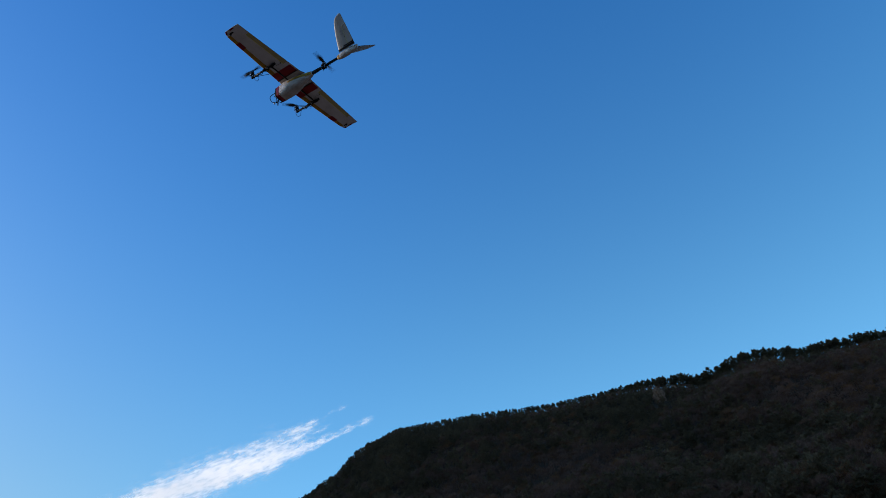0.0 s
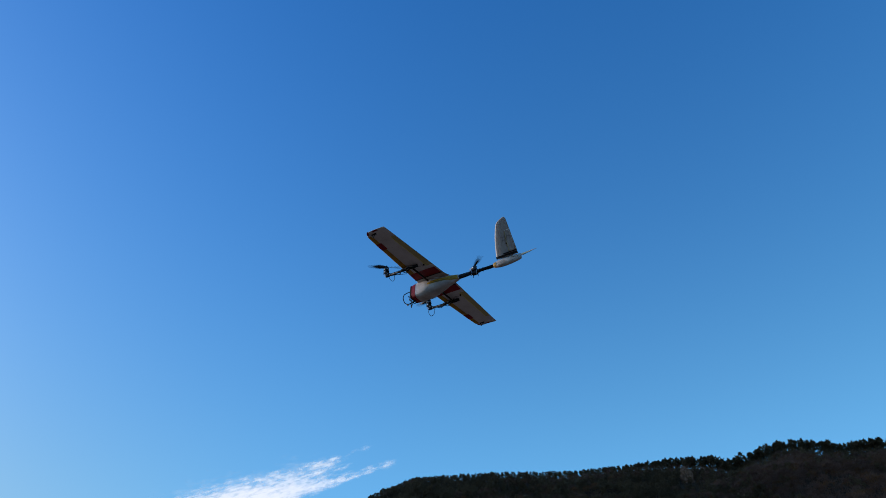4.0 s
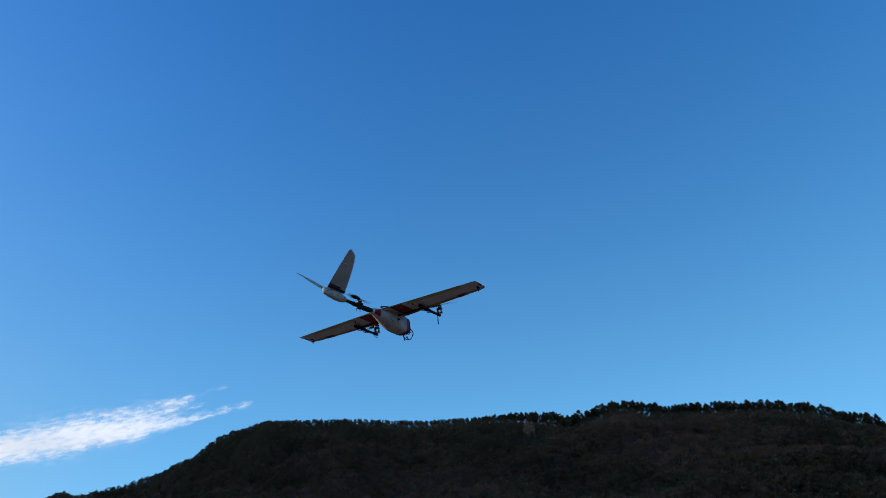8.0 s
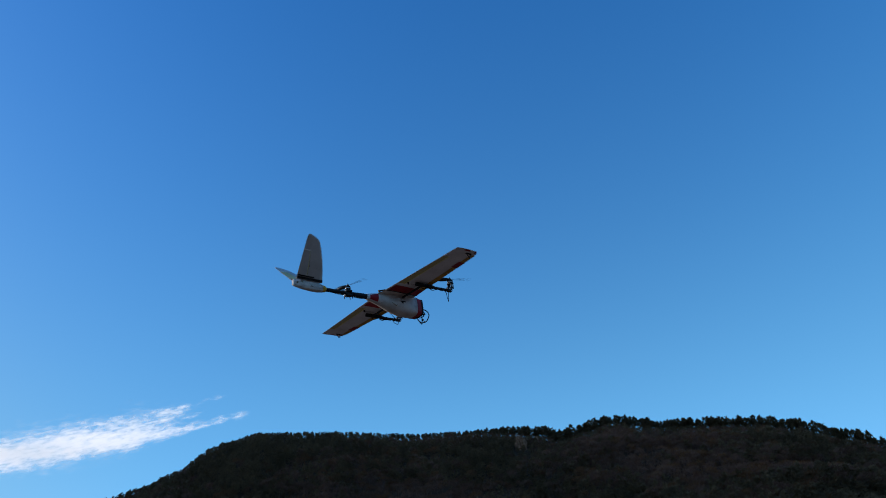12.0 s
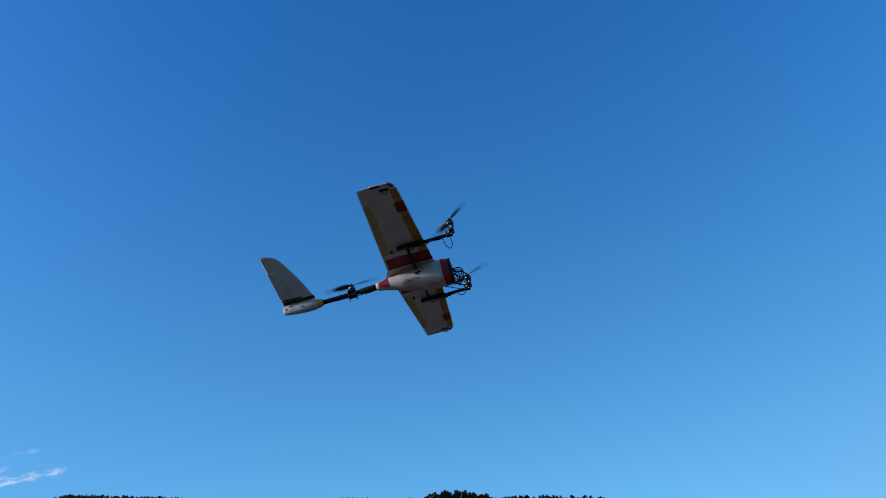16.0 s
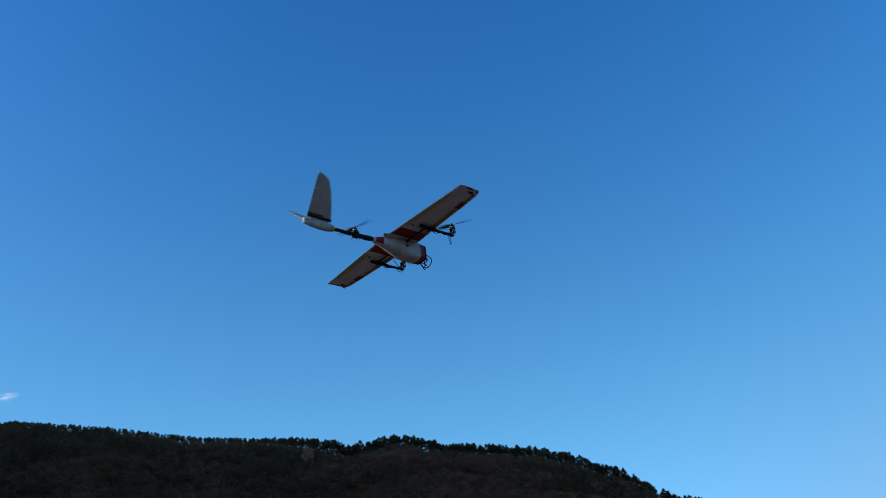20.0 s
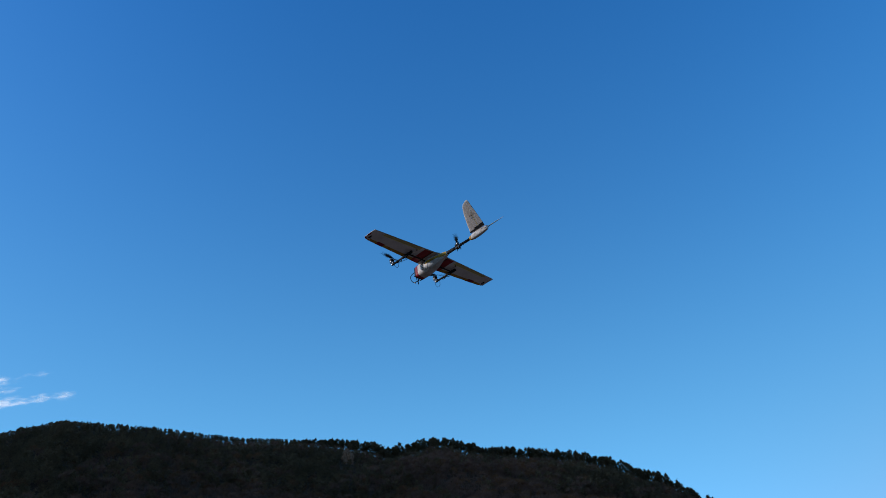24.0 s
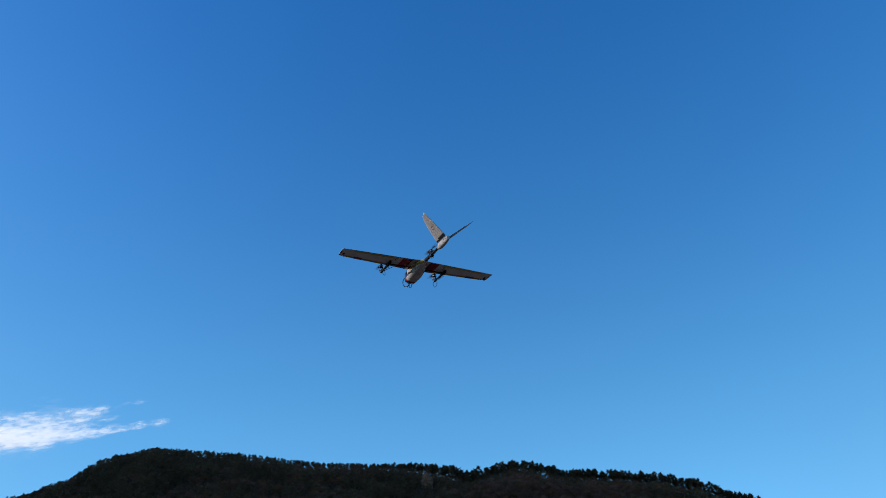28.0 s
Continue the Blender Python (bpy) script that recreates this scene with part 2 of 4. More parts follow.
def ground_material():
    m, nt, b, out = node_mat("field_and_hillside")
    big = add_noise(nt, 0.02, 6.0, 0.6)
    mid = add_noise(nt, 0.9, 5.0, 0.65)
    fine = add_noise(nt, 22.0, 4.0, 0.7)
    field = add_ramp(nt, mid.outputs["Fac"], [(0.3, (0.11, 0.077, 0.051)), (0.55, (0.168, 0.120, 0.080)), (0.75, (0.137, 0.098, 0.063))])
    litter = add_ramp(nt, big.outputs["Fac"], [(0.35, (0.075, 0.043, 0.025)), (0.65, (0.13, 0.074, 0.042))])
    geo = nt.nodes.new("ShaderNodeNewGeometry")
    sep = nt.nodes.new("ShaderNodeSeparateXYZ")
    nt.links.new(geo.outputs["Position"], sep.inputs["Vector"])
    hm = nt.nodes.new("ShaderNodeMapRange")
    hm.inputs["From Min"].default_value, hm.inputs["From Max"].default_value = 2.0, 9.0
    nt.links.new(sep.outputs["Z"], hm.inputs["Value"])
    col = mix_rgb(nt, hm.outputs["Result"], field.outputs["Color"], litter.outputs["Color"])
    rf = add_ramp(nt, fine.outputs["Fac"], [(0.3, (0.7, 0.7, 0.7)), (0.7, (1.0, 1.0, 1.0))])
    col = mix_rgb(nt, 1.0, col, rf.outputs["Color"], "MULTIPLY")
    nt.links.new(col, b.inputs["Base Color"])
    b.inputs["Roughness"].default_value = 0.95
    b.inputs["Specular IOR Level"].default_value = 0.0
    add_bump(nt, b, mid.outputs["Fac"], 0.5, 0.1)
    return m


GROUND = ground_material()


def cloud_material():
    """Thin ice cloud: white crystals that scatter the sun, torn into streaks along the wind."""
    m, nt, b, out = node_mat("ice_cloud")
    nt.nodes.remove(b)
    veil = nt.nodes.new("ShaderNodeAttribute")
    veil.attribute_name = "veil"
    flow = nt.nodes.new("ShaderNodeAttribute")
    flow.attribute_name = "flow"

    def streaks(scale, stretch, detail, rough, twist):
        mp = nt.nodes.new("ShaderNodeMapping")
        mp.inputs["Scale"].default_value = (stretch, 1.0, 1.0)
        mp.inputs["Rotation"].default_value = (0, 0, twist)
        n = nt.nodes.new("ShaderNodeTexNoise")
        n.inputs["Scale"].default_value = scale
        n.inputs["Detail"].default_value = detail
        n.inputs["Roughness"].default_value = rough
        n.inputs["Distortion"].default_value = 0.2
        nt.links.new(flow.outputs["Vector"], mp.inputs["Vector"])
        nt.links.new(mp.outputs["Vector"], n.inputs["Vector"])
        return n.outputs["Fac"]

    def calc(op, a, b2, c=None, clamp=False):
        k = nt.nodes.new("ShaderNodeMath")
        k.operation = op
        k.use_clamp = clamp
        for sock, v in zip(k.inputs, (a, b2, c)):
            if v is None:
                continue
            if isinstance(v, float):
                sock.default_value = v
            else:
                nt.links.new(v, sock)
        return k.outputs[0]

    big = streaks(0.0085, 0.35, 5.0, 0.55, 0.10)
    fine = streaks(0.075, 0.30, 2.0, 0.45, -0.06)
    hair = streaks(0.120, 0.25, 3.0, 0.55, 0.10)
    puff = streaks(0.024, 0.6, 5.0, 0.62, 0.35)
    n = calc("MULTIPLY_ADD", big, 0.9, calc("MULTIPLY_ADD", fine, 1.05, calc("MULTIPLY_ADD", hair, 0.20, calc("MULTIPLY", puff, 1.2))))
    n = calc("SUBTRACT", n, 1.69)
    amount = calc("MULTIPLY_ADD", n, 0.82, veil.outputs["Fac"])
    mr = nt.nodes.new("ShaderNodeMapRange")
    mr.interpolation_type = "SMOOTHSTEP"
    mr.inputs["From Min"].default_value, mr.inputs["From Max"].default_value = 0.04, 0.98
    mr.inputs["To Max"].default_value = 0.92
    nt.links.new(amount, mr.inputs["Value"])
    alpha = calc("MULTIPLY", mr.outputs["Result"], calc("MULTIPLY", veil.outputs["Fac"], 3.0, None, True), None, True)
    tl = nt.nodes.new("ShaderNodeBsdfTranslucent")
    tl.inputs["Color"].default_value = (0.90, 0.795, 0.745, 1)
    df = nt.nodes.new("ShaderNodeBsdfDiffuse")
    df.inputs["Color"].default_value = (0.90, 0.795, 0.745, 1)
    mx = nt.nodes.new("ShaderNodeMixShader")
    mx.inputs[0].default_value = 0.12
    nt.links.new(tl.outputs[0], mx.inputs[1])
    nt.links.new(df.outputs[0], mx.inputs[2])
    tr = nt.nodes.new("ShaderNodeBsdfTransparent")
    fin = nt.nodes.new("ShaderNodeMixShader")
    nt.links.new(alpha, fin.inputs[0])
    nt.links.new(tr.outputs[0], fin.inputs[1])
    nt.links.new(mx.outputs[0], fin.inputs[2])
    nt.links.new(fin.outputs[0], out.inputs["Surface"])
    return m


CLOUD = cloud_material()


# ---------------------------------------------------------------- mesh helpers
def mesh_from(name, verts, faces, material, smooth=True):
    me = bpy.data.meshes.new(name)
    me.from_pydata([tuple(v) for v in verts], [], [tuple(f) for f in faces])
    if smooth:
        me.polygons.foreach_set("use_smooth", [True] * len(me.polygons))
    me.materials.append(material)
    me.update()
    return me


def part(name, geom, material, parent, label="", smooth=True):
    """Links (verts, faces) as one mesh object under a thing or a part."""
    ob = new(name, mesh_from(name, geom[0], geom[1], material, smooth))
    ob.parent = parent
    if label:
        tagged(ob, label)
    return ob


def join_geom(*gs):
    vs, fs = [], []
    for v, f in gs:
        n = len(vs)
        vs += [Vector(p) for p in v]
        fs += [tuple(i + n for i in q) for q in f]
    return vs, fs


def moved(g, m):
    return [m @ Vector(v) for v in g[0]], g[1]


def box(sx, sy, sz, centre=(0, 0, 0), bevel=0.0):
    bm = bmesh.new()
    bmesh.ops.create_cube(bm, size=1.0)
    for v in bm.verts:
        v.co = Vector((v.co.x * sx, v.co.y * sy, v.co.z * sz))
    if bevel > 0:
        bmesh.ops.bevel(bm, geom=bm.edges[:], offset=bevel, segments=2, affect="EDGES", profile=0.6)
    bm.verts.index_update()
    g = ([v.co + Vector(centre) for v in bm.verts], [[v.index for v in f.verts] for f in bm.faces])
    bm.free()
    return g


def lathe(profile, n=20, axis="z"):
    """Turned form from (radius, height) pairs."""
    vs, fs = [], []
    for r, h in profile:
        for i in range(n):
            a = 2 * math.pi * i / n
            p = (r * math.cos(a), r * math.sin(a), h)
            vs.append(Vector(p) if axis == "z" else Vector((p[2], p[0], p[1])))
    for k in range(len(profile) - 1):
        for i in range(n):
            j = (i + 1) % n
            fs.append((k * n + i, k * n + j, (k + 1) * n + j, (k + 1) * n + i))
    fs.append(tuple(range(n - 1, -1, -1)))
    fs.append(tuple((len(profile) - 1) * n + i for i in range(n)))
    return vs, fs


def smooth_line(points, steps=6):
    """Points of a smooth curve through the given ones."""
    ps = [Vector(p) for p in points]
    out = []
    for i in range(len(ps) - 1):
        p0, p1, p2, p3 = ps[max(i - 1, 0)], ps[i], ps[i + 1], ps[min(i + 2, len(ps) - 1)]
        for k in range(steps):
            t = k / steps
            out.append(0.5 * ((2 * p1) + (p2 - p0) * t + (2 * p0 - 5 * p1 + 4 * p2 - p3) * t * t + (3 * p1 - p0 - 3 * p2 + p3) * t ** 3))
    out.append(ps[-1])
    return out


def tube(points, radius, n=8, steps=6, taper=1.0):
    line = smooth_line(points, steps) if steps > 1 else [Vector(p) for p in points]
    vs, fs = [], []
    side = None
    for k, p in enumerate(line):
        d = (line[min(k + 1, len(line) - 1)] - line[max(k - 1, 0)]).normalized()
        if side is None:
            side = d.orthogonal().normalized()
        side = (side - d * side.dot(d)).normalized()
        up = d.cross(side)
        r = radius * (1 + (taper - 1) * k / max(1, len(line) - 1))
        for i in range(n):
            a = 2 * math.pi * i / n
            vs.append(p + (side * math.cos(a) + up * math.sin(a)) * r)
    m = len(line)
    for k in range(m - 1):
        for i in range(n):
            j = (i + 1) % n
            fs.append((k * n + i, k * n + j, (k + 1) * n + j, (k + 1) * n + i))
    fs.append(tuple(range(n - 1, -1, -1)))
    fs.append(tuple((m - 1) * n + i for i in range(n)))
    return vs, fs


def loft(rings, closed=True, cap0=True, cap1=True):
    n = len(rings[0])
    vs = [Vector(p) for r in rings for p in r]
    fs = []
    for k in range(len(rings) - 1):
        for i in range(n if closed else n - 1):
            j = (i + 1) % n
            fs.append((k * n + i, k * n + j, (k + 1) * n + j, (k + 1) * n + i))
    if cap0:
        fs.append(tuple(range(n - 1, -1, -1)))
    if cap1:
        fs.append(tuple((len(rings) - 1) * n + i for i in range(n)))
    return vs, fs


# ---------------------------------------------------------------- ground and hill
RIDGE = [(-75, 1.0), (-56, 9.0), (-47, 12.7), (-42, 12.5), (-39, 12.05), (-35, 11.1), (-32, 10.7), (-30.4, 11.55), (-29.6, 11.85), (-28.4, 11.6), (-26, 12.1), (-23.8, 12.88), (-21.5, 13.97), (-18.7, 15.75), (-15.5, 16.7),
         (-10, 16.6), (-2.4, 15.93), (5, 15.66), (7.2, 15.35), (8.4, 14.85), (10, 15.2), (12.5, 15.45), (17, 14.4),
         (22.6, 13.6), (25.5, 12.85), (28.5, 11.4), (33.4, 8.6), (44, 4.5), (75, 1.0)]


def ease(u):
    u = min(1.0, max(0.0, u))
    return u * u * (3 - 2 * u)


def ridge_angle(az):
    """Height of the treetops on the ridge over the horizon, in degrees, seen from the field."""
    if az <= RIDGE[0][0] or az >= RIDGE[-1][0]:
        return 0.6
    for (a0, e0), (a1, e1) in zip(RIDGE, RIDGE[1:]):
        if az <= a1:
            u = (az - a0) / (a1 - a0)
            return e0 + (e1 - e0) * (0.5 * u + 0.5 * u * u * (3 - 2 * u))
    return 0.6


def ridge_far(az):
    return 560.0 + 18.0 * math.sin(az * 0.11) + 9.0 * math.sin(az * 0.31 + 1.0)


def tree_height(az):
    return 2.6 + 2.4 * ease((az + 19.0) / 7.0) + 5.9 * ease((az - 0.5) / 9.0) + 1.3 * ease((az - 20.0) / 6.0)


def ridge_ground(az):
    d = ridge_far(az)
    return max(0.0, 1.6 + d * math.tan(radians(ridge_angle(az))) - tree_height(az))


FOOT = 165.0


def unseen_shade_mountain(x, y):
    """A tall mountain added out of view, to keep the low sun off the hill."""
    if x > -250:
        return 0.0
    return 730.0 * math.exp(-((x + 1150) / 240.0) ** 2) * ease((y - 245) / 55) * (1 - ease((y - 880) / 120))


def ground_z(x, y):
    return max(hill_z(x, y), unseen_shade_mountain(x, y))


def hill_z(x, y):
    r = math.hypot(x, y)
    if r < FOOT - 40:
        return 0.0
    az = math.degrees(math.atan2(x, y))
    d, top = ridge_far(az), ridge_ground(az)
    if r <= d:
        s = max(0.0, (r - FOOT) / (d - FOOT))
        z = top * (0.80 * s + 0.20 * s * s * (3 - 2 * s)) * min(1.0, s * 9.0 + 0.0) if s > 0 else 0.0
        roughness = 10.0 * math.sin(math.pi * min(1.0, s)) ** 1.2
        return z + roughness * (noise.noise(Vector((x * 0.011, y * 0.011, 3.0))) + 0.4 * noise.noise(Vector((x * 0.04, y * 0.04, 7.0))))
    b = (r - d)
    return max(0.0, top - 0.5 * b * min(1.0, b / 60.0) * 0.8) if top > 0 else 0.0


def build_ground():
    azs = [a * 0.75 for a in range(-96, 97)] + [72 + 6 * k for k in range(1, 36)]
    rs = [0.0, 3, 8, 18, 35, 60, 90, 120] + [140 + 12 * k for k in range(0, 34)] + [548 + 9 * k for k in range(1, 9)] + [640, 670, 710, 760, 820, 880, 940, 1000, 1070, 1150, 1210, 1280, 1350, 1430, 1550, 1700, 2500, 3500, 4700]
    vs, fs = [(0, 0, 0)], []
    n = len(azs)
    for r in rs[1:]:
        for a in azs:
            x, y = r * math.sin(radians(a)), r * math.cos(radians(a))
            vs.append((x, y, ground_z(x, y)))
    for i in range(n):
        fs.append((0, 1 + (i + 1) % n, 1 + i))
    for k in range(len(rs) - 2):
        for i in range(n):
            j = (i + 1) % n
            fs.append((1 + k * n + i, 1 + k * n + j, 1 + (k + 1) * n + j, 1 + (k + 1) * n + i))
    ob = new("ground", mesh_from("ground", vs, fs, GROUND))
    tagged(ob, "dry winter field rising into a dark wooded hill", "ground", kind="structure")


build_ground()


# ---------------------------------------------------------------- trees
def candle(rng, foot, axis, length, spread, n):
    """A tuft of needles round an upright shoot: n thin triangles that lean out of its foot."""
    side = axis.orthogonal().normalized()
    up = axis.cross(side)
    vs, fs = [], []
    for k in range(n):
        a = 6.2832 * (k + rng.uniform(-0.3, 0.3)) / n
        out = side * math.cos(a) + up * math.sin(a)
        base = foot + axis * length * rng.uniform(0.0, 0.5)
        tip = base + (axis * rng.uniform(0.35, 1.0) + out * spread * rng.uniform(0.6, 1.2)) * length * rng.uniform(0.6, 1.0)
        w = axis.cross(out) * length * rng.uniform(0.17, 0.28)
        m = len(vs)
        vs += [base - w, base + w, tip]
        fs.append((m, m + 1, m + 2))
    return vs, fs


def ridge_pine_form(rng, shoots, blades, bare, girth, needle=0.12):
    """Trunk with limbs, and spiky crown, of an old ridge pine one unit high."""
    bend = Vector((rng.uniform(-0.06, 0.06), rng.uniform(-0.06, 0.06), 0))
    line = [Vector((0, 0, -0.08)), bend * 0.15 + Vector((0, 0, 0.15)), bend * 0.6 + Vector((0, 0, 0.5)), bend + Vector((0, 0, 0.93))]
    trunk = [tube(line, 0.016, 6, 3, 0.3)]
    crown = []
    lobes = [(rng.uniform(0, 6.283), rng.uniform(0.65, 1.25)) for _ in range(4)]
    for k in range(shoots):
        u = (k + rng.random()) / shoots
        h = bare + (0.90 - bare) * u
        a = rng.uniform(0, 6.283)
        lobe = max(w * (0.62 + 0.38 * math.cos(a - b)) for b, w in lobes)
        reach = girth * lobe * (math.sin(math.pi * (0.20 + 0.78 * u)) ** 0.9) * math.sqrt(rng.uniform(0.12, 1.0))
        tip = bend * h + Vector((math.cos(a) * reach, math.sin(a) * reach, h + rng.uniform(-0.02, 0.03)))
        if k % 3 == 0:
            base = bend * h + Vector((0, 0, h - 0.07 * rng.uniform(0.3, 1.3)))
            trunk.append(tube([base, (base + tip) * 0.5 - Vector((0, 0, 0.008)), tip], 0.006, 3, 1, 0.4))
        lean = Vector((math.cos(a), math.sin(a), 0)) * 0.55 * reach / girth
        axis = (Vector((rng.uniform(-0.25, 0.25), rng.uniform(-0.25, 0.25), 1.0)) + lean).normalized()
        crown.append(candle(rng, tip, axis, needle * rng.uniform(0.7, 1.2), 0.85, blades))
    crown.append(candle(rng, bend + Vector((0, 0, 0.87)), Vector((0, 0, 1)), 0.18, 0.3, blades))
    return join_geom(*trunk), join_geom(*crown)


def ridge_places(rng, az0, az1, step, rows):
    """Where pines stand along the crest: bearing, distance, height and width."""
    out = []
    az = az0
    while az < az1:
        h = tree_height(az)
        for row in rows:
            a = az + rng.uniform(-0.9, 0.9) * step
            dd = ridge_far(a) + row + rng.uniform(-2.0, 2.0)
            s = h * (rng.uniform(0.80, 1.00) if az < 2.0 else rng.uniform(0.86, 1.12)) * (1.09 if rng.random() < 0.1 else 1.0) * (0.75 if rng.random() < 0.12 else 1.0)
            out.append((a, dd, s, s * rng.uniform(0.95, 1.4)))
        az += step * rng.uniform(0.75, 1.25) * (0.45 + 0.55 * h / 9.6) * (1.08 if az > 20.0 else 1.0)
    return out


def ridge_pines():
    rng = random.Random(11)
    makes = []
    for k in range(16):
        if k < 8:
            tr, cr = ridge_pine_form(rng, rng.randint(66, 84), 8, rng.uniform(0.05, 0.20), rng.uniform(0.19, 0.27))
        else:
            tr, cr = ridge_pine_form(rng, rng.randint(46, 60), 8, rng.uniform(0.26, 0.44), rng.uniform(0.19, 0.27), 0.125)
        makes.append((tr, cr, mesh_from("trunk", tr[0], tr[1], BARK), mesh_from("crown", cr[0], cr[1], NEEDLES, smooth=False)))
    for a, d, s, wide in ridge_places(rng, -2.0, 37.0, 0.270, (-3.0, 2.5)):
        x, y = d * math.sin(radians(a)), d * math.cos(radians(a))
        root = new("pine_tree")
        tm, cm = makes[rng.randrange(8, 16) if rng.random() < (0.25 if a < 10.0 else 0.75) else rng.randrange(8)][2:]
        for name, me in (("trunk", tm), ("crown", cm)):
            new(name, me).parent = root
        root.matrix_basis = Matrix.Translation((x, y, ground_z(x, y) - 0.02 * s)) @ Matrix.Rotation(rng.uniform(0, 6.28), 4, "Z") @ Matrix.Diagonal((wide, wide, s, 1))
        tagged(root, "dark green pine with a bare lower trunk on the ridge" if s > 6.0 else "small dark pine on the wooded hill ridge", "tree", group="pines along the ridge")
    # the pines further along the falling end of the crest, and those behind the front rows
    forms = [as_tris(join_geom(*reversed(ridge_pine_form(rng, 38, 6, rng.uniform(0.12, 0.40), rng.uniform(0.18, 0.25), 0.155)))) for _ in range(12)]
    places = []
    for a, d, s, wide in ridge_places(rng, -50.0, -24.0, 0.42, (-4.0, 0.0, 4.0)) + ridge_places(rng, -24.0, -2.0, 0.31, (-4.0, 0.0, 4.0)) + ridge_places(rng, -4.0, 9.0, 0.42, (-8.0, 1.0)) + ridge_places(rng, 9.0, 36.0, 0.55, (5.5,)) + ridge_places(rng, 36.0, 44.0, 0.6, (-3.0, 3.0)):
        x, y = d * math.sin(radians(a)), d * math.cos(radians(a))
        places.append((x, y, ground_z(x, y) - 0.02 * s, s, wide, rng.uniform(0, 6.28), rng.randrange(12)))
    scatter("ridge_wood", forms, places, NEEDLES, "row of small dark pines along the falling hill crest", "forest")


def scatter(name, forms, places, material, label, category):
    """Many trees of a far wood, joined into one object."""
    vs, fs, base = [], [], 0
    for (x, y, z, s, w, turn, which) in places:
        v, f = forms[which]
        c, sn = math.cos(turn), math.sin(turn)
        p = np.empty_like(v)
        p[:, 0] = x + w * (v[:, 0] * c - v[:, 1] * sn)
        p[:, 1] = y + w * (v[:, 0] * sn + v[:, 1] * c)
        p[:, 2] = z + s * v[:, 2]
        vs.append(p)
        fs.append(f + base)
        base += len(v)
    vs, fs = np.concatenate(vs), np.concatenate(fs)
    me = bpy.data.meshes.new(name)
    me.vertices.add(len(vs))
    me.vertices.foreach_set("co", vs.astype(np.float32).ravel())
    me.loops.add(len(fs) * 3)
    me.loops.foreach_set("vertex_index", fs.astype(np.int32).ravel())
    me.polygons.add(len(fs))
    me.polygons.foreach_set("loop_start", np.arange(0, len(fs) * 3, 3, dtype=np.int32))
    me.update(calc_edges=True)
    me.materials.append(material)
    ob = new(name, me)
    tagged(ob, label, category, kind="stuff")
    return ob


def as_tris(g):
    v = np.array([tuple(p) for p in g[0]], dtype=np.float64)
    f = []
    for q in g[1]:
        for k in range(1, len(q) - 1):
            f.append((q[0], q[k], q[k + 1]))
    return v, np.array(f, dtype=np.int64)


def bare_form(rng, twigs):
    """Bare broadleaf crown: a short trunk and a domed haze of fine upright twigs."""
    g = tube([(0, 0, -0.05), (0, 0, 0.30), (rng.uniform(-.05, .05), 0, 0.55)], 0.018, 3, 1, 0.4)
    vs, fs = list(g[0]), list(g[1])
    for k in range(twigs):
        a, e = rng.uniform(0, 6.283), math.asin(rng.uniform(-0.25, 1.0))
        d = Vector((math.cos(a) * math.cos(e), math.sin(a) * math.cos(e), math.sin(e)))
        r = rng.uniform(0.45, 1.0) ** 0.5
        p = Vector((d.x * 0.27 * r, d.y * 0.27 * r, 0.55 + d.z * 0.36 * r))
        q = p + (d + Vector((rng.uniform(-.8, .8), rng.uniform(-.8, .8), rng.uniform(0.4, 1.5)))).normalized() * rng.uniform(0.06, 0.12)
        s = d.orthogonal().normalized() * rng.uniform(0.010, 0.019)
        n = len(vs)
        vs += [p - s, p + s, q]
        fs.append((n, n + 1, n + 2))
    return vs, fs


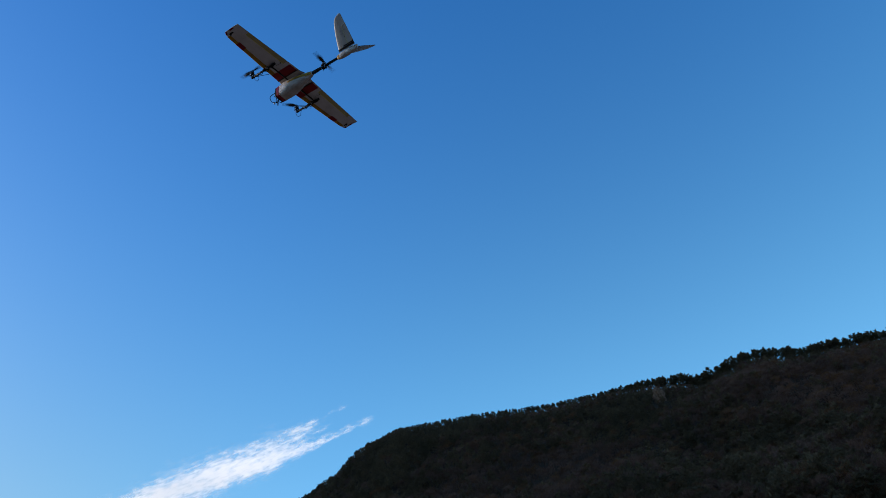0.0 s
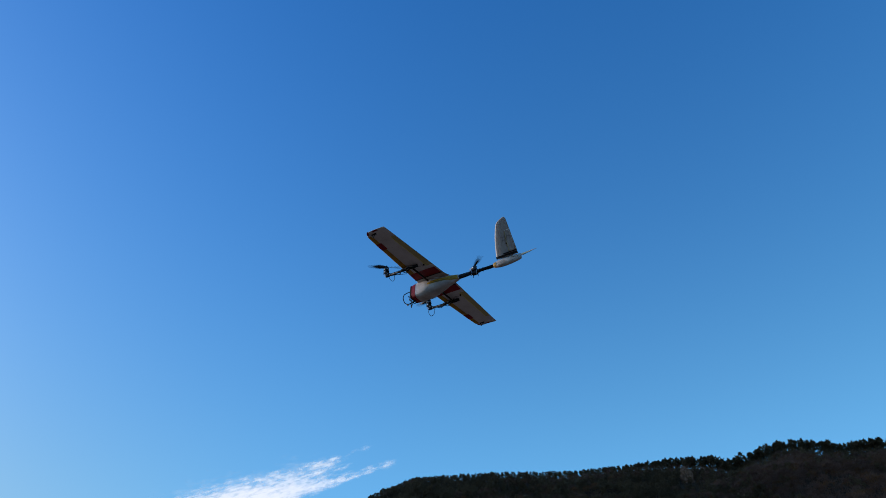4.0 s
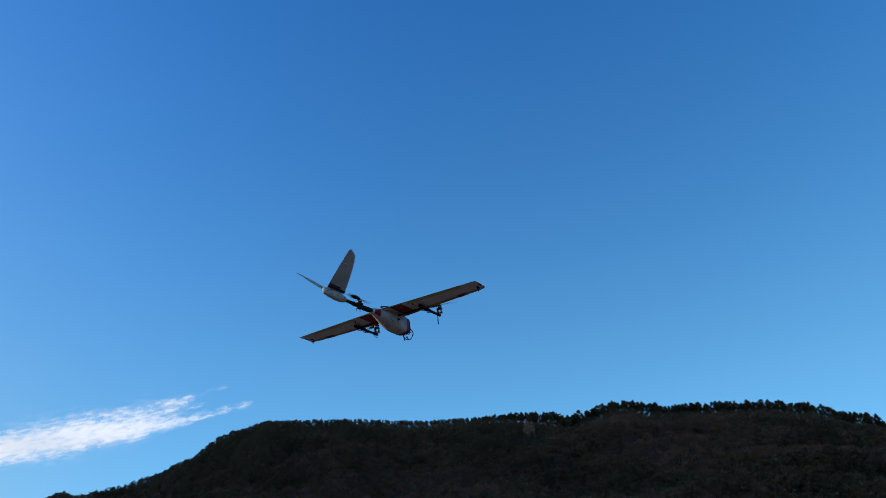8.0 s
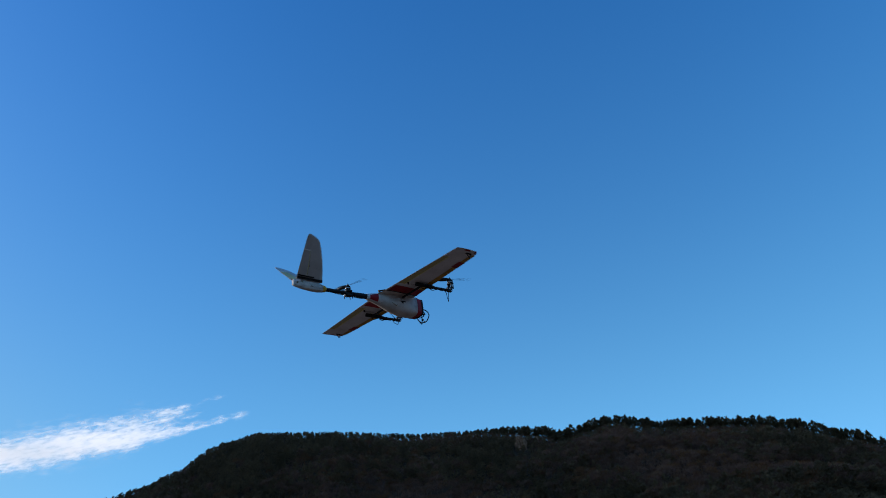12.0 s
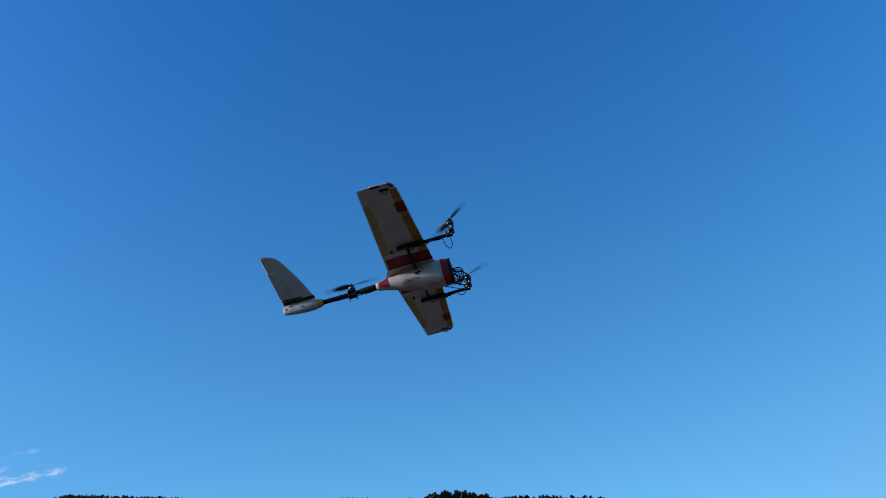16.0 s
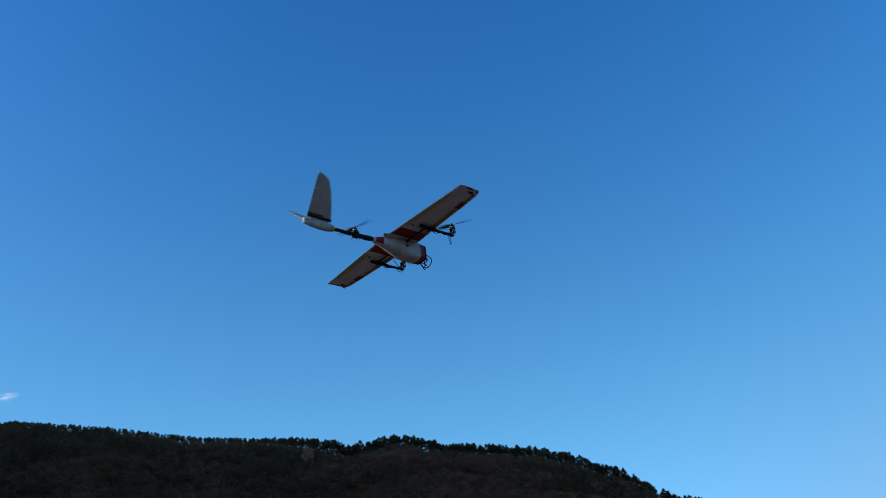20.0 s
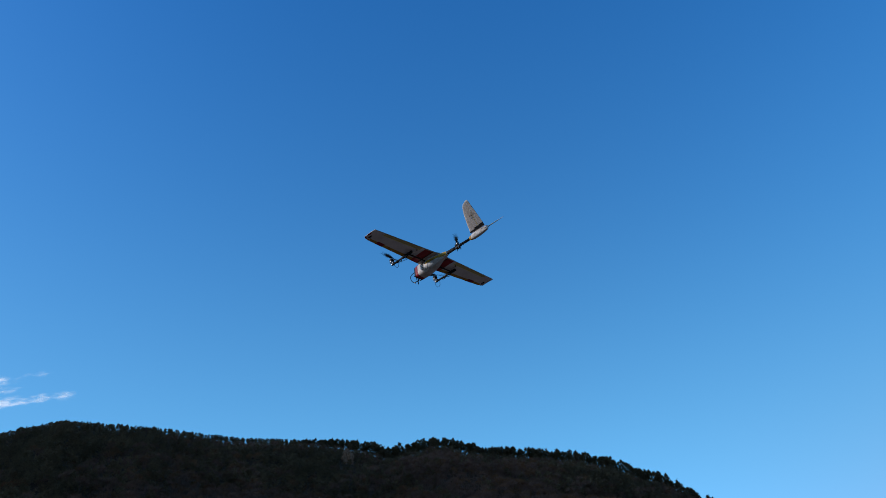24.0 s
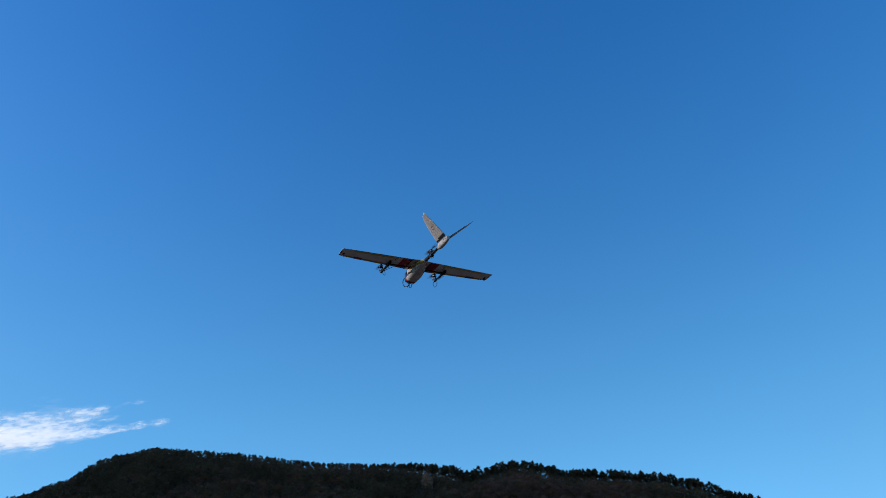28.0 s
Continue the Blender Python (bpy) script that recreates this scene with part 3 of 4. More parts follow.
def hillside_woods():
    rng = random.Random(5)
    pines = [as_tris(ridge_pine_form(rng, 36, 6, 0.10, rng.uniform(0.20, 0.28), 0.145)[1]) for k in range(8)]
    bares = [as_tris(bare_form(rng, 170)) for k in range(6)]
    rust = [as_tris(bare_form(rng, 150)) for k in range(4)]
    p_green, p_bare, p_rust = [], [], []
    az = -50.0
    while az < 48.0:
        d = ridge_far(az)
        r = FOOT + 8.0
        while r < d - 6.0:
            near = r < (265.0 if az < -2.0 else 250.0 if az > 33.0 else 0.0)
            a = az + rng.uniform(-0.4, 0.4)
            rr = r + rng.uniform(-3.5, 3.5)
            x, y = rr * math.sin(radians(a)), rr * math.cos(radians(a))
            v = noise.noise(Vector((x * 0.012, y * 0.012, 1.3))) + 0.6 * noise.noise(Vector((x * 0.05, y * 0.05, 4.1)))
            z = ground_z(x, y) - 0.2
            t = rng.random()
            r += (7.5 if near else 4.1) * rng.uniform(0.8, 1.25)
            if (near and rng.random() < 0.4) or (4.5 < a < 6.1 and 462 < rr < 482):
                continue
            s = rng.uniform(4.4, 7.8) * (1.0 if a < 3 or rr < d - 40 else 0.72)
            crest = 2.4 + 0.42 * max(0.0, tree_height(a) - 5.0) * ease((a - 7.0) / 3.0)
            s = min(s * (1.2 if crest > 3.0 else 1.0), rng.uniform(0.6, 1.0) * (crest + 0.075 * (d - rr)))
            if 4.2 < a < 6.4 and 400 < rr <= 462:
                s = min(s, rng.uniform(3.0, 4.6))
            row = (x, y, z, s, s * rng.uniform(1.25, 1.8), rng.uniform(0, 6.28))
            if v + (0.06 if d - rr > 30.0 or a < 8.0 else -0.25) > 0.02 + 1.15 * (t - 0.5):
                p_bare.append((*row, rng.randrange(6))) if rng.random() < 0.72 else p_rust.append((*row, rng.randrange(4)))
            else:
                p_green.append((*row, rng.randrange(8)))
        az += math.degrees(4.3 / 420.0)
    # low scrub between the trunks on the crest
    for k in range(700):
        a = 4.0 + 34.0 * rng.random()
        rr = ridge_far(a) + rng.uniform(-9.0, 4.0)
        x, y = rr * math.sin(radians(a)), rr * math.cos(radians(a))
        s = rng.uniform(1.0, 3.0) * (0.7 if 14.0 < a < 32.0 else 1.0)
        p_bare.append((x, y, ground_z(x, y) - 0.2, s, s * rng.uniform(1.3, 2.0), rng.uniform(0, 6.28), rng.randrange(6)))
    scatter("pine_forest", pines, p_green, NEEDLES, "dense dark green pine forest on the shaded hillside", "forest")
    scatter("bare_wood", bares, p_bare, TWIGS, "leafless purplish brown broadleaf trees on the hillside", "forest")
    scatter("russet_wood", rust, p_rust, RUSSET, "dull russet brown autumn trees on the hillside", "forest")


ridge_pines()
hillside_woods()


def rock_outcrop(az, d, lumps, seed, label):
    """A weathered outcrop of cracked boulders that faces the field."""
    rng = random.Random(seed)
    x, y = d * math.sin(radians(az)), d * math.cos(radians(az))
    root = new("rock_outcrop")
    root.matrix_basis = pose(x, y, ground_z(x, y) - 2.0, 0, 0, -az)
    for (cx, cz, sx, sz) in lumps:
        bm = bmesh.new()
        bmesh.ops.create_icosphere(bm, subdivisions=4, radius=1.0)
        off = Vector((rng.uniform(0, 50), rng.uniform(0, 50), 0))
        for v in bm.verts:
            p = v.co.copy()
            q = p * 1.6 + off
            k = 1.0 + 0.34 * noise.noise(q) + 0.20 * noise.noise(q * 2.7) - 0.26 * max(0.0, 0.35 - abs(noise.noise(Vector((q.x * 2.6, q.y * 2.6, q.z * 0.6)))) * 2.0)
            v.co = Vector((p.x * sx * k + cx, p.y * 3.0 * k, math.copysign(abs(p.z) ** 0.8, p.z) * sz * k + cz))
        bm.verts.index_update()
        part("boulder", ([v.co.copy() for v in bm.verts], [[v.index for v in f.verts] for f in bm.faces]), STONE, root, smooth=False)
        bm.free()
    tagged(root, label, "rock", group="rocks below the ridge")


rock_outcrop(5.25, 474.0, ((-0.3, 7.6, 2.6, 4.0), (-1.6, 4.6, 2.3, 3.8), (1.4, 5.2, 2.4, 4.0), (0.0, 1.5, 3.8, 3.4)), 3, "pale weathered rock outcrop among pines below the ridge")
rock_outcrop(6.55, 492.0, ((0.0, 5.6, 1.7, 3.6), (1.6, 4.0, 1.6, 3.0)), 7, "small pale rock between pines below the ridge")


# ---------------------------------------------------------------- cloud
def sky_point(az, el):
    """A point of the cloud sheet, which stands across the sun's rays about 3 km away."""
    a, e = radians(az), radians(el)
    far = 2950.0 / math.cos(radians(az + 54.0)) + 9.0 * math.sin(az * 0.9) + 6.0 * math.sin(el * 2.1)
    return Vector((math.sin(a) * far, math.cos(a) * far, far * math.tan(e)))


def along(table, x):
    for (x0, y0), (x1, y1) in zip(table, table[1:]):
        if x <= x1:
            return y0 + (y1 - y0) * max(0.0, (x - x0) / (x1 - x0))
    return table[-1][1]


# streaks: middle line (bearing, height), half width, strength with fading ends
STREAKS = [
    ([(-46, 11.2), (-38, 13.35), (-34, 14.4), (-30, 15.4), (-25, 16.2), (-19, 17.45)], [(-46, 0.7), (-36, 0.85), (-30, 0.95), (-25, 0.75), (-21, 0.45), (-18.5, 0.25)], [(-47, 0.0), (-43, 0.98), (-27, 0.94), (-22, 0.50), (-19, 0.0)]),
    ([(-30, 14.75), (-22, 16.68), (-18.2, 17.68), (-16.2, 18.22)], [(-30, 0.5), (-22, 0.36), (-18, 0.22), (-15.5, 0.30)], [(-30, 0.0), (-27, 0.72), (-20.8, 0.53), (-18.8, 0.46), (-17.9, 0.39), (-17.4, 0.44), (-16.6, 0.0)]),
    ([(-33, 15.8), (-25, 17.1), (-20, 18.1)], [(-33, 0.9), (-25, 0.8), (-20, 0.5)], [(-34, 0.0), (-29, 0.42), (-22, 0.46), (-19.6, 0.0)]),
    ([(-25.2, 17.55), (-20.6, 18.45)], [(-25, 0.34), (-20, 0.40)], [(-25.5, 0.0), (-23.8, 0.56), (-21.8, 0.64), (-20.2, 0.0)]),
    ([(-21.4, 18.7), (-18.4, 19.3)], [(-21, 0.22), (-18, 0.2)], [(-21.4, 0.0), (-20.0, 0.24), (-19.4, 0.28), (-18.3, 0.0)]),
]


def veil_at(az, el):
    best = 0.0
    for line, width, strength in STREAKS:
        if not (line[0][0] - 1.5 <= az <= line[-1][0] + 1.5):
            continue
        k = (el - along(line, az)) / along(width, az)
        best = max(best, along(strength, az) * math.exp(-k * k * (0.85 if k < 0 else 0.6)))
    return best if best > 0.02 else 0.0


def build_cloud():
    root = new("cloud")
    root.location = sky_point(-28, 15.5)
    pieces = [(-47.0, -33.0), (-33.0, -25.5), (-25.5, -14.5)]
    for a0, a1 in pieces:
        nu, nv = int((a1 - a0) * 8), 64
        vs, fs, veil, flow = [], [], [], []
        for i in range(nu + 1):
            az = a0 + (a1 - a0) * i / nu
            mid = along(STREAKS[0][0], az) + 0.35
            for j in range(nv + 1):
                el = mid + 3.6 * (2 * j / nv - 1)
                vs.append(sky_point(az, el) - root.location)
                veil.append(veil_at(az, el))
                flow += [az * 57.0, (el - 0.235 * az) * 57.0, 0.0]
        for i in range(nu):
            for j in range(nv):
                k = i * (nv + 1) + j
                if max(veil[k], veil[k + 1], veil[k + nv + 1], veil[k + nv + 2]) > 0:
                    fs.append((k, k + nv + 1, k + nv + 2, k + 1))
        ob = part("wisp", (vs, fs), CLOUD, root)
        at = ob.data.attributes.new("veil", "FLOAT", "POINT")
        at.data.foreach_set("value", veil)
        at = ob.data.attributes.new("flow", "FLOAT_VECTOR", "POINT")
        at.data.foreach_set("vector", flow)
    tagged(root, "thin streaked white cloud low over the hill", "cloud")
    return root


cloud = build_cloud()

# ---------------------------------------------------------------- the aircraft
WING_Z = 0.020


def chord_at(y):
    """Leading and trailing edge of the wing at a distance from the middle."""
    u = max(0.0, abs(y) - 0.084) / 0.566
    le, te = 0.094 - 0.031 * u, -0.110 + 0.030 * u
    if abs(y) > 0.60:
        k = (abs(y) - 0.60) / 0.05
        le -= 0.020 * k * k
    return le, te


def wing_point(y, s, off=0.0):
    """s runs from the trailing edge over the top (0), round the leading edge (0.5), under to the trailing edge (1)."""
    le, te = chord_at(y)
    c = le - te
    up = s <= 0.5
    t = 1 - 2 * s if up else 2 * s - 1
    u = 1 - math.cos(t * math.pi / 2)
    u = min(1.0, u)
    th = 5 * 0.085 * (0.2969 * math.sqrt(u) - 0.1260 * u - 0.3516 * u * u + 0.2843 * u ** 3 - 0.1015 * u ** 4) + 0.006 * u
    thin = 1.0 if abs(y) < 0.61 else max(0.25, 1 - ((abs(y) - 0.61) / 0.04) ** 2 * 0.75)
    camber = 0.03 * 4 * u * (1 - u)
    z = (camber + (th if up else -th * 0.75) * thin) * c
    o = off * (1 if up else -1)
    return Vector((le - u * c + off * max(0.0, 1 - u * 12), y, WING_Z + z + o + 0.003 * (abs(y) / 0.65)))


def skin_s(u, under=True):
    """Where on the outline a share u of the chord behind the leading edge lies."""
    t = math.acos(1 - u) * 2 / math.pi
    return 0.5 + 0.5 * t if under else 0.5 - 0.5 * t


def wing_skin(y0, y1, s0, s1, off, ny=10, ns=24, side=1):
    """A patch of film on the wing, a little proud of it."""
    rings = []
    for i in range(ny + 1):
        y = side * (y0 + (y1 - y0) * i / ny)
        rings.append([wing_point(y, s0 + (s1 - s0) * j / ns, off) for j in range(ns + 1)])
    return loft(rings, closed=False, cap0=False, cap1=False)


def body_ring(x, hw, zb, zt, n=28, e=3.0):
    zc, hh = 0.5 * (zb + zt), 0.5 * (zt - zb)
    out = []
    for i in range(n):
        a = 2 * math.pi * i / n
        c, s = math.cos(a), math.sin(a)
        out.append(Vector((x, hw * math.copysign(abs(c) ** (2 / e), c), zc + hh * math.copysign(abs(s) ** (2 / e), s))))
    return out


BODY = [(0.158, 0.0455, -0.070, 0.021, 5.0), (0.125, 0.049, -0.074, 0.030, 4.2), (0.085, 0.055, -0.0755, 0.038, 3.4), (0.04, 0.060, -0.073, 0.043, 2.9),
        (0.0, 0.0585, -0.066, 0.043, 2.6), (-0.05, 0.050, -0.053, 0.039, 2.4), (-0.10, 0.037, -0.037, 0.031, 2.2), (-0.145, 0.025, -0.025, 0.023, 2.1), (-0.184, 0.0155, -0.0155, 0.0155, 2.0)]


def body_at(x):
    for p, q in zip(BODY, BODY[1:]):
        if x >= q[0]:
            u = (p[0] - x) / (p[0] - q[0])
            u = max(0.0, u)
            return tuple(a + (b - a) * u for a, b in zip(p, q))
    return BODY[-1]


def body_patch(x0, x1, a0, a1, off, nx=14, na=10):
    """A strip on the fuselage between two stations and two angles (degrees; 0 is left, 270 is below)."""
    rings = []
    for i in range(nx + 1):
        x = x0 + (x1 - x0) * i / nx
        _, hw, zb, zt, e = body_at(x)
        zc, hh = 0.5 * (zb + zt), 0.5 * (zt - zb)
        ring = []
        for j in range(na + 1):
            a = radians(a0(i / nx) + (a1(i / nx) - a0(i / nx)) * j / na)
            c, s = math.cos(a), math.sin(a)
            ring.append(Vector((x, (hw + off) * math.copysign(abs(c) ** (2 / e), c), zc + (hh + off) * math.copysign(abs(s) ** (2 / e), s))))
        rings.append(ring)
    return loft(rings, closed=False, cap0=False, cap1=False)


def build_fuselage(root):
    rings = []
    stations = [0.158 - 0.342 * k / 30 for k in range(31)]
    for x in stations:
        _, hw, zb, zt, e = body_at(x)
        rings.append(body_ring(x, hw, zb, zt, 32, e))
    inner = []
    for x, k in ((0.158, 0.0035), (0.120, 0.004), (0.075, 0.006)):
        _, hw, zb, zt, e = body_at(0.150)
        inner.append(body_ring(x, hw - k, zb + k, zt - k, 32, e))
    v1, f1 = loft(rings, cap0=False)
    v2, f2 = loft(inner, cap0=False, cap1=True)
    body = part("fuselage", join_geom((v1, f1), (v2, [tuple(reversed(f)) for f in f2]), loft([rings[0], inner[0]], cap0=False, cap1=False)), FOAM_BODY, root, "scuffed white foam fuselage with an open nose")
    band = [body_ring(x, body_at(x)[1] + 0.0012, body_at(x)[2] - 0.0012, body_at(x)[3] + 0.0012, 32, body_at(x)[4]) for x in (0.153, 0.144, 0.135, 0.127, 0.120)]
    part("nose_band", loft(band, cap0=False, cap1=False), RED, body, "red tape band round the nose")
    _, hw, zb, zt, e = body_at(0.158)
    outer = [body_ring(x, hw + k, zb - k, zt + k, 32, e) for x, k in ((0.1495, 0.0022), (0.156, 0.0030), (0.1615, 0.0022), (0.1615, -0.0040), (0.150, -0.0045))]
    part("nose_rim", loft(outer, cap0=False, cap1=False), RUBBER, body, "black rubber rim of the open nose")
    edge = [body_ring(x, hw + k, zb - k, zt + k, 32, e) for x, k in ((0.1612, 0.0012), (0.1626, 0.0002), (0.1626, -0.0022), (0.1612, -0.0032))]
    part("rim_edge", loft(edge, cap0=False, cap1=False), RIM, body, "grey worn edge of the nose rim")
    part("side_stripe", body_patch(0.020, -0.180, lambda u: 1 + 16 * u + 30 * max(0.0, u - 0.6) / 0.4, lambda u: -5 - 22 * u - 30 * max(0.0, u - 0.6) / 0.4, 0.0013, 24, 12), STRIPE, body, "yellow tape stripe along the fuselage side")
    part("mud_smear", body_patch(0.010, -0.150, lambda u: -1 - 9 * u, lambda u: -1 - 9 * u - 8 * math.sin(math.pi * u) ** 1.5, 0.0017, 24, 6), MUD_AND_SHADE, body, "brown mud smear along the yellow stripe")
    part("side_patch", body_patch(-0.124, -0.170, lambda u: 146 + 16 * u, lambda u: 238 - 8 * u, 0.0015), RED, body, "red tape patch near the tail boom")
    # equipment in the open nose
    part("camera_block", join_geom(box(0.03, 0.03, 0.03, (0.118, -0.004, -0.028), 0.003), moved(lathe([(0.011, 0), (0.011, 0.012), (0.009, 0.014)], 16, "x"), pose(0.132, -0.004, -0.028))), PLASTIC, body, "small dark camera in the nose")
    part("camera_lens", moved(lathe([(0.0085, 0), (0.006, 0.002), (0.001, 0.003)], 16, "x"), pose(0.1455, -0.004, -0.028)), LENS, body)
    part("circuit_board", box(0.05, 0.058, 0.003, (0.105, 0, -0.052), 0.0006), BOARD, body)
    part("receiver", box(0.03, 0.022, 0.012, (0.118, 0.026, -0.042), 0.002), PLASTIC, body)
    part("power_module", box(0.026, 0.018, 0.014, (0.122, -0.028, -0.045), 0.002), BOARD, body)
    rng = random.Random(8)
    for k in range(7):
        y0, y1 = rng.uniform(-0.03, 0.03), rng.uniform(-0.03, 0.03)
        part("nose_wire", tube([(0.10, y0, -0.045), (0.13 + rng.uniform(-.01, .02), y0 * .6, rng.uniform(-.03, .005)), (0.14, (y0 + y1) / 2, rng.uniform(-.05, .0)), (0.10, y1, -0.035)], 0.0013, 6, 5), (WIRE_RED, RUBBER, RUBBER)[k % 3], body)
    # wire loops that stick out in front
    for k, (y, out_x, low, w, thick) in enumerate(((0.022, 0.216, -0.094, 0.020, 0.0028), (0.010, 0.200, -0.066, -0.016, 0.0024), (-0.010, 0.206, -0.100, -0.024, 0.0027), (-0.024, 0.188, -0.072, 0.014, 0.0022), (0.006, 0.186, -0.040, 0.022, 0.0020))):
        up = -0.022 - 0.006 * k
        part("wire_loop", tube([(0.130, y, up), (0.165, y + w * 0.3, up + 0.008), (out_x - 0.008, y + w * 0.8, up - 0.006), (out_x, y + w, 0.5 * (up + low)), (out_x - 0.014, y + w * 0.4, low), (0.172, y - w * 0.5, low + 0.002), (0.150, y - w * 0.6, low + 0.024), (0.130, y - w * 0.3, low + 0.030)], thick, 7, 6), RUBBER, body, "black wire loop hanging from the nose")
    # the plug's bright glint among the loops, put in as a white box
    part("plug_glint", box(0.010, 0.010, 0.010, (0.203, 0.006, -0.090), 0.002), SILVER, body)
    part("plug", box(0.012, 0.009, 0.007, (0.186, 0.000, -0.083), 0.0015), PLASTIC, body)
    part("antenna", tube([(0.14, -0.020, -0.05), (0.165, -0.032, -0.060), (0.178, -0.040, -0.064)], 0.0026, 7, 4), RUBBER, body)
    part("top_hatch", box(0.15, 0.055, 0.012, (0.02, 0, 0.043), 0.005), FOAM_BODY, body)
    part("top_antenna", join_geom(tube([(-0.112, -0.030, 0.034), (-0.060, -0.036, 0.046), (-0.02, -0.036, 0.047)], 0.004, 7, 4), box(0.012, 0.010, 0.012, (-0.116, -0.030, 0.031), 0.002)), PLASTIC, body, "black antenna stub on the wing root")
    part("belly_vent", join_geom(box(0.026, 0.003, 0.007, (0.018, -0.0598, -0.020), 0.001), moved(box(0.016, 0.003, 0.006, (0, 0, 0), 0.001), pose(0.010, -0.0596, -0.026, 0, 35, 0))), TAPE, body, "torn black tape on the fuselage side")
    for (x, y, ang) in ((-0.035, -0.047, 30), (-0.015, -0.050, -35), (0.09, 0.0505, 10)):
        part("scratch", moved(box(0.032, 0.0016, 0.0016), pose(x, y, -0.038, 0, ang, 0)), MUD_AND_SHADE, body)
    return body


def build_wing(root, side):
    # root fairing blends into the body
    rings = []
    for i in range(9):
        u = i / 8
        y = 0.030 + 0.054 * u
        grow = (1 - u) ** 2
        ring = []
        for j in range(41):
            p = wing_point(side * 0.084, j / 40)
            zc = WING_Z + 0.002
            ring.append(Vector((p.x + grow * 0.012 * (1 if p.x > 0 else -1.6), side * y, zc + (p.z - zc) * (1 + 0.9 * grow) - 0.004 * grow)))
        rings.append(ring)
    part("wing_root", loft(rings, closed=False), FOAM_BODY, root)
    rings = []
    ys = [0.084 + 0.566 * k / 40 for k in range(41)]
    for y in ys:
        rings.append([wing_point(side * y, j / 40) for j in range(41)])
    wing = part("wing", loft(rings, closed=False), FOAM, root, "white foam wing with red and yellow taped edges")
    part("leading_edge_tape", wing_skin(0.155, 0.612, skin_s(0.12, False), skin_s(0.195), 0.0009, 22, 22, side), YELLOW, wing, "worn yellow tape along the leading edge")
    part("root_band", wing_skin(0.086, 0.157, 0.02, 0.985, 0.0012, 5, 40, side), RED, wing, "broad red tape band")
    part("edge_block", wing_skin(0.462, 0.528, skin_s(0.13, False), skin_s(0.245), 0.0016, 5, 20, side), RED, wing, "red tape block")
    for (s0, s1, mat, y0) in ((0.36, 0.64, RED, 0.626), (0.76, 0.87, RED, 0.638), (0.64, 0.76, SILVER, 0.638), (0.87, 0.97, SILVER, 0.639)):
        part("tip_tape", wing_skin(y0, 0.6502, s0, s1, 0.0018, 4, 10, side), mat, wing)
    part("root_strap", wing_skin(0.0785, 0.0875, 0.01, 0.99, 0.0022, 2, 40, side), TAPE, wing, "black strap round the wing root")
    # aileron with its gap
    part("aileron", wing_skin(0.188, 0.552, skin_s(0.79), skin_s(0.985), 0.0011, 16, 10, side), AILERON, wing, "faded yellow aileron")
    part("hinge_line", wing_skin(0.188, 0.552, skin_s(0.766), skin_s(0.799), 0.0020, 16, 3, side), HINGE, wing)
    part("aileron_gap", wing_skin(0.1840, 0.1890, skin_s(0.76), skin_s(0.99), 0.0018, 1, 8, side), GAP, wing)
    part("aileron_gap", wing_skin(0.5510, 0.5550, skin_s(0.78), skin_s(0.99), 0.0018, 1, 8, side), GAP, wing)
    p = wing_point(side * 0.212, skin_s(0.76))
    part("control_horn", join_geom(box(0.010, 0.002, 0.014, p + Vector((0, 0, -0.007)), 0.0006), tube([p + Vector((0, 0, -0.011)), p + Vector((0.045, 0, -0.006))], 0.0009, 5, 1)), PLASTIC, wing)
    # skid loop under the tip
    q = wing_point(side * 0.618, skin_s(0.30))
    part("tip_skid", join_geom(tube([q + Vector((0.014, 0, 0.002)), q + Vector((0.006, 0, -0.018)), q + Vector((0.0, 0, -0.021)), q + Vector((-0.016, 0, 0.002))], 0.0024, 7, 4), box(0.036, 0.012, 0.003, q + Vector((-0.001, 0, 0.0)), 0.001)), PLASTIC, wing, "small black skid loop under the wing tip")
    return wing


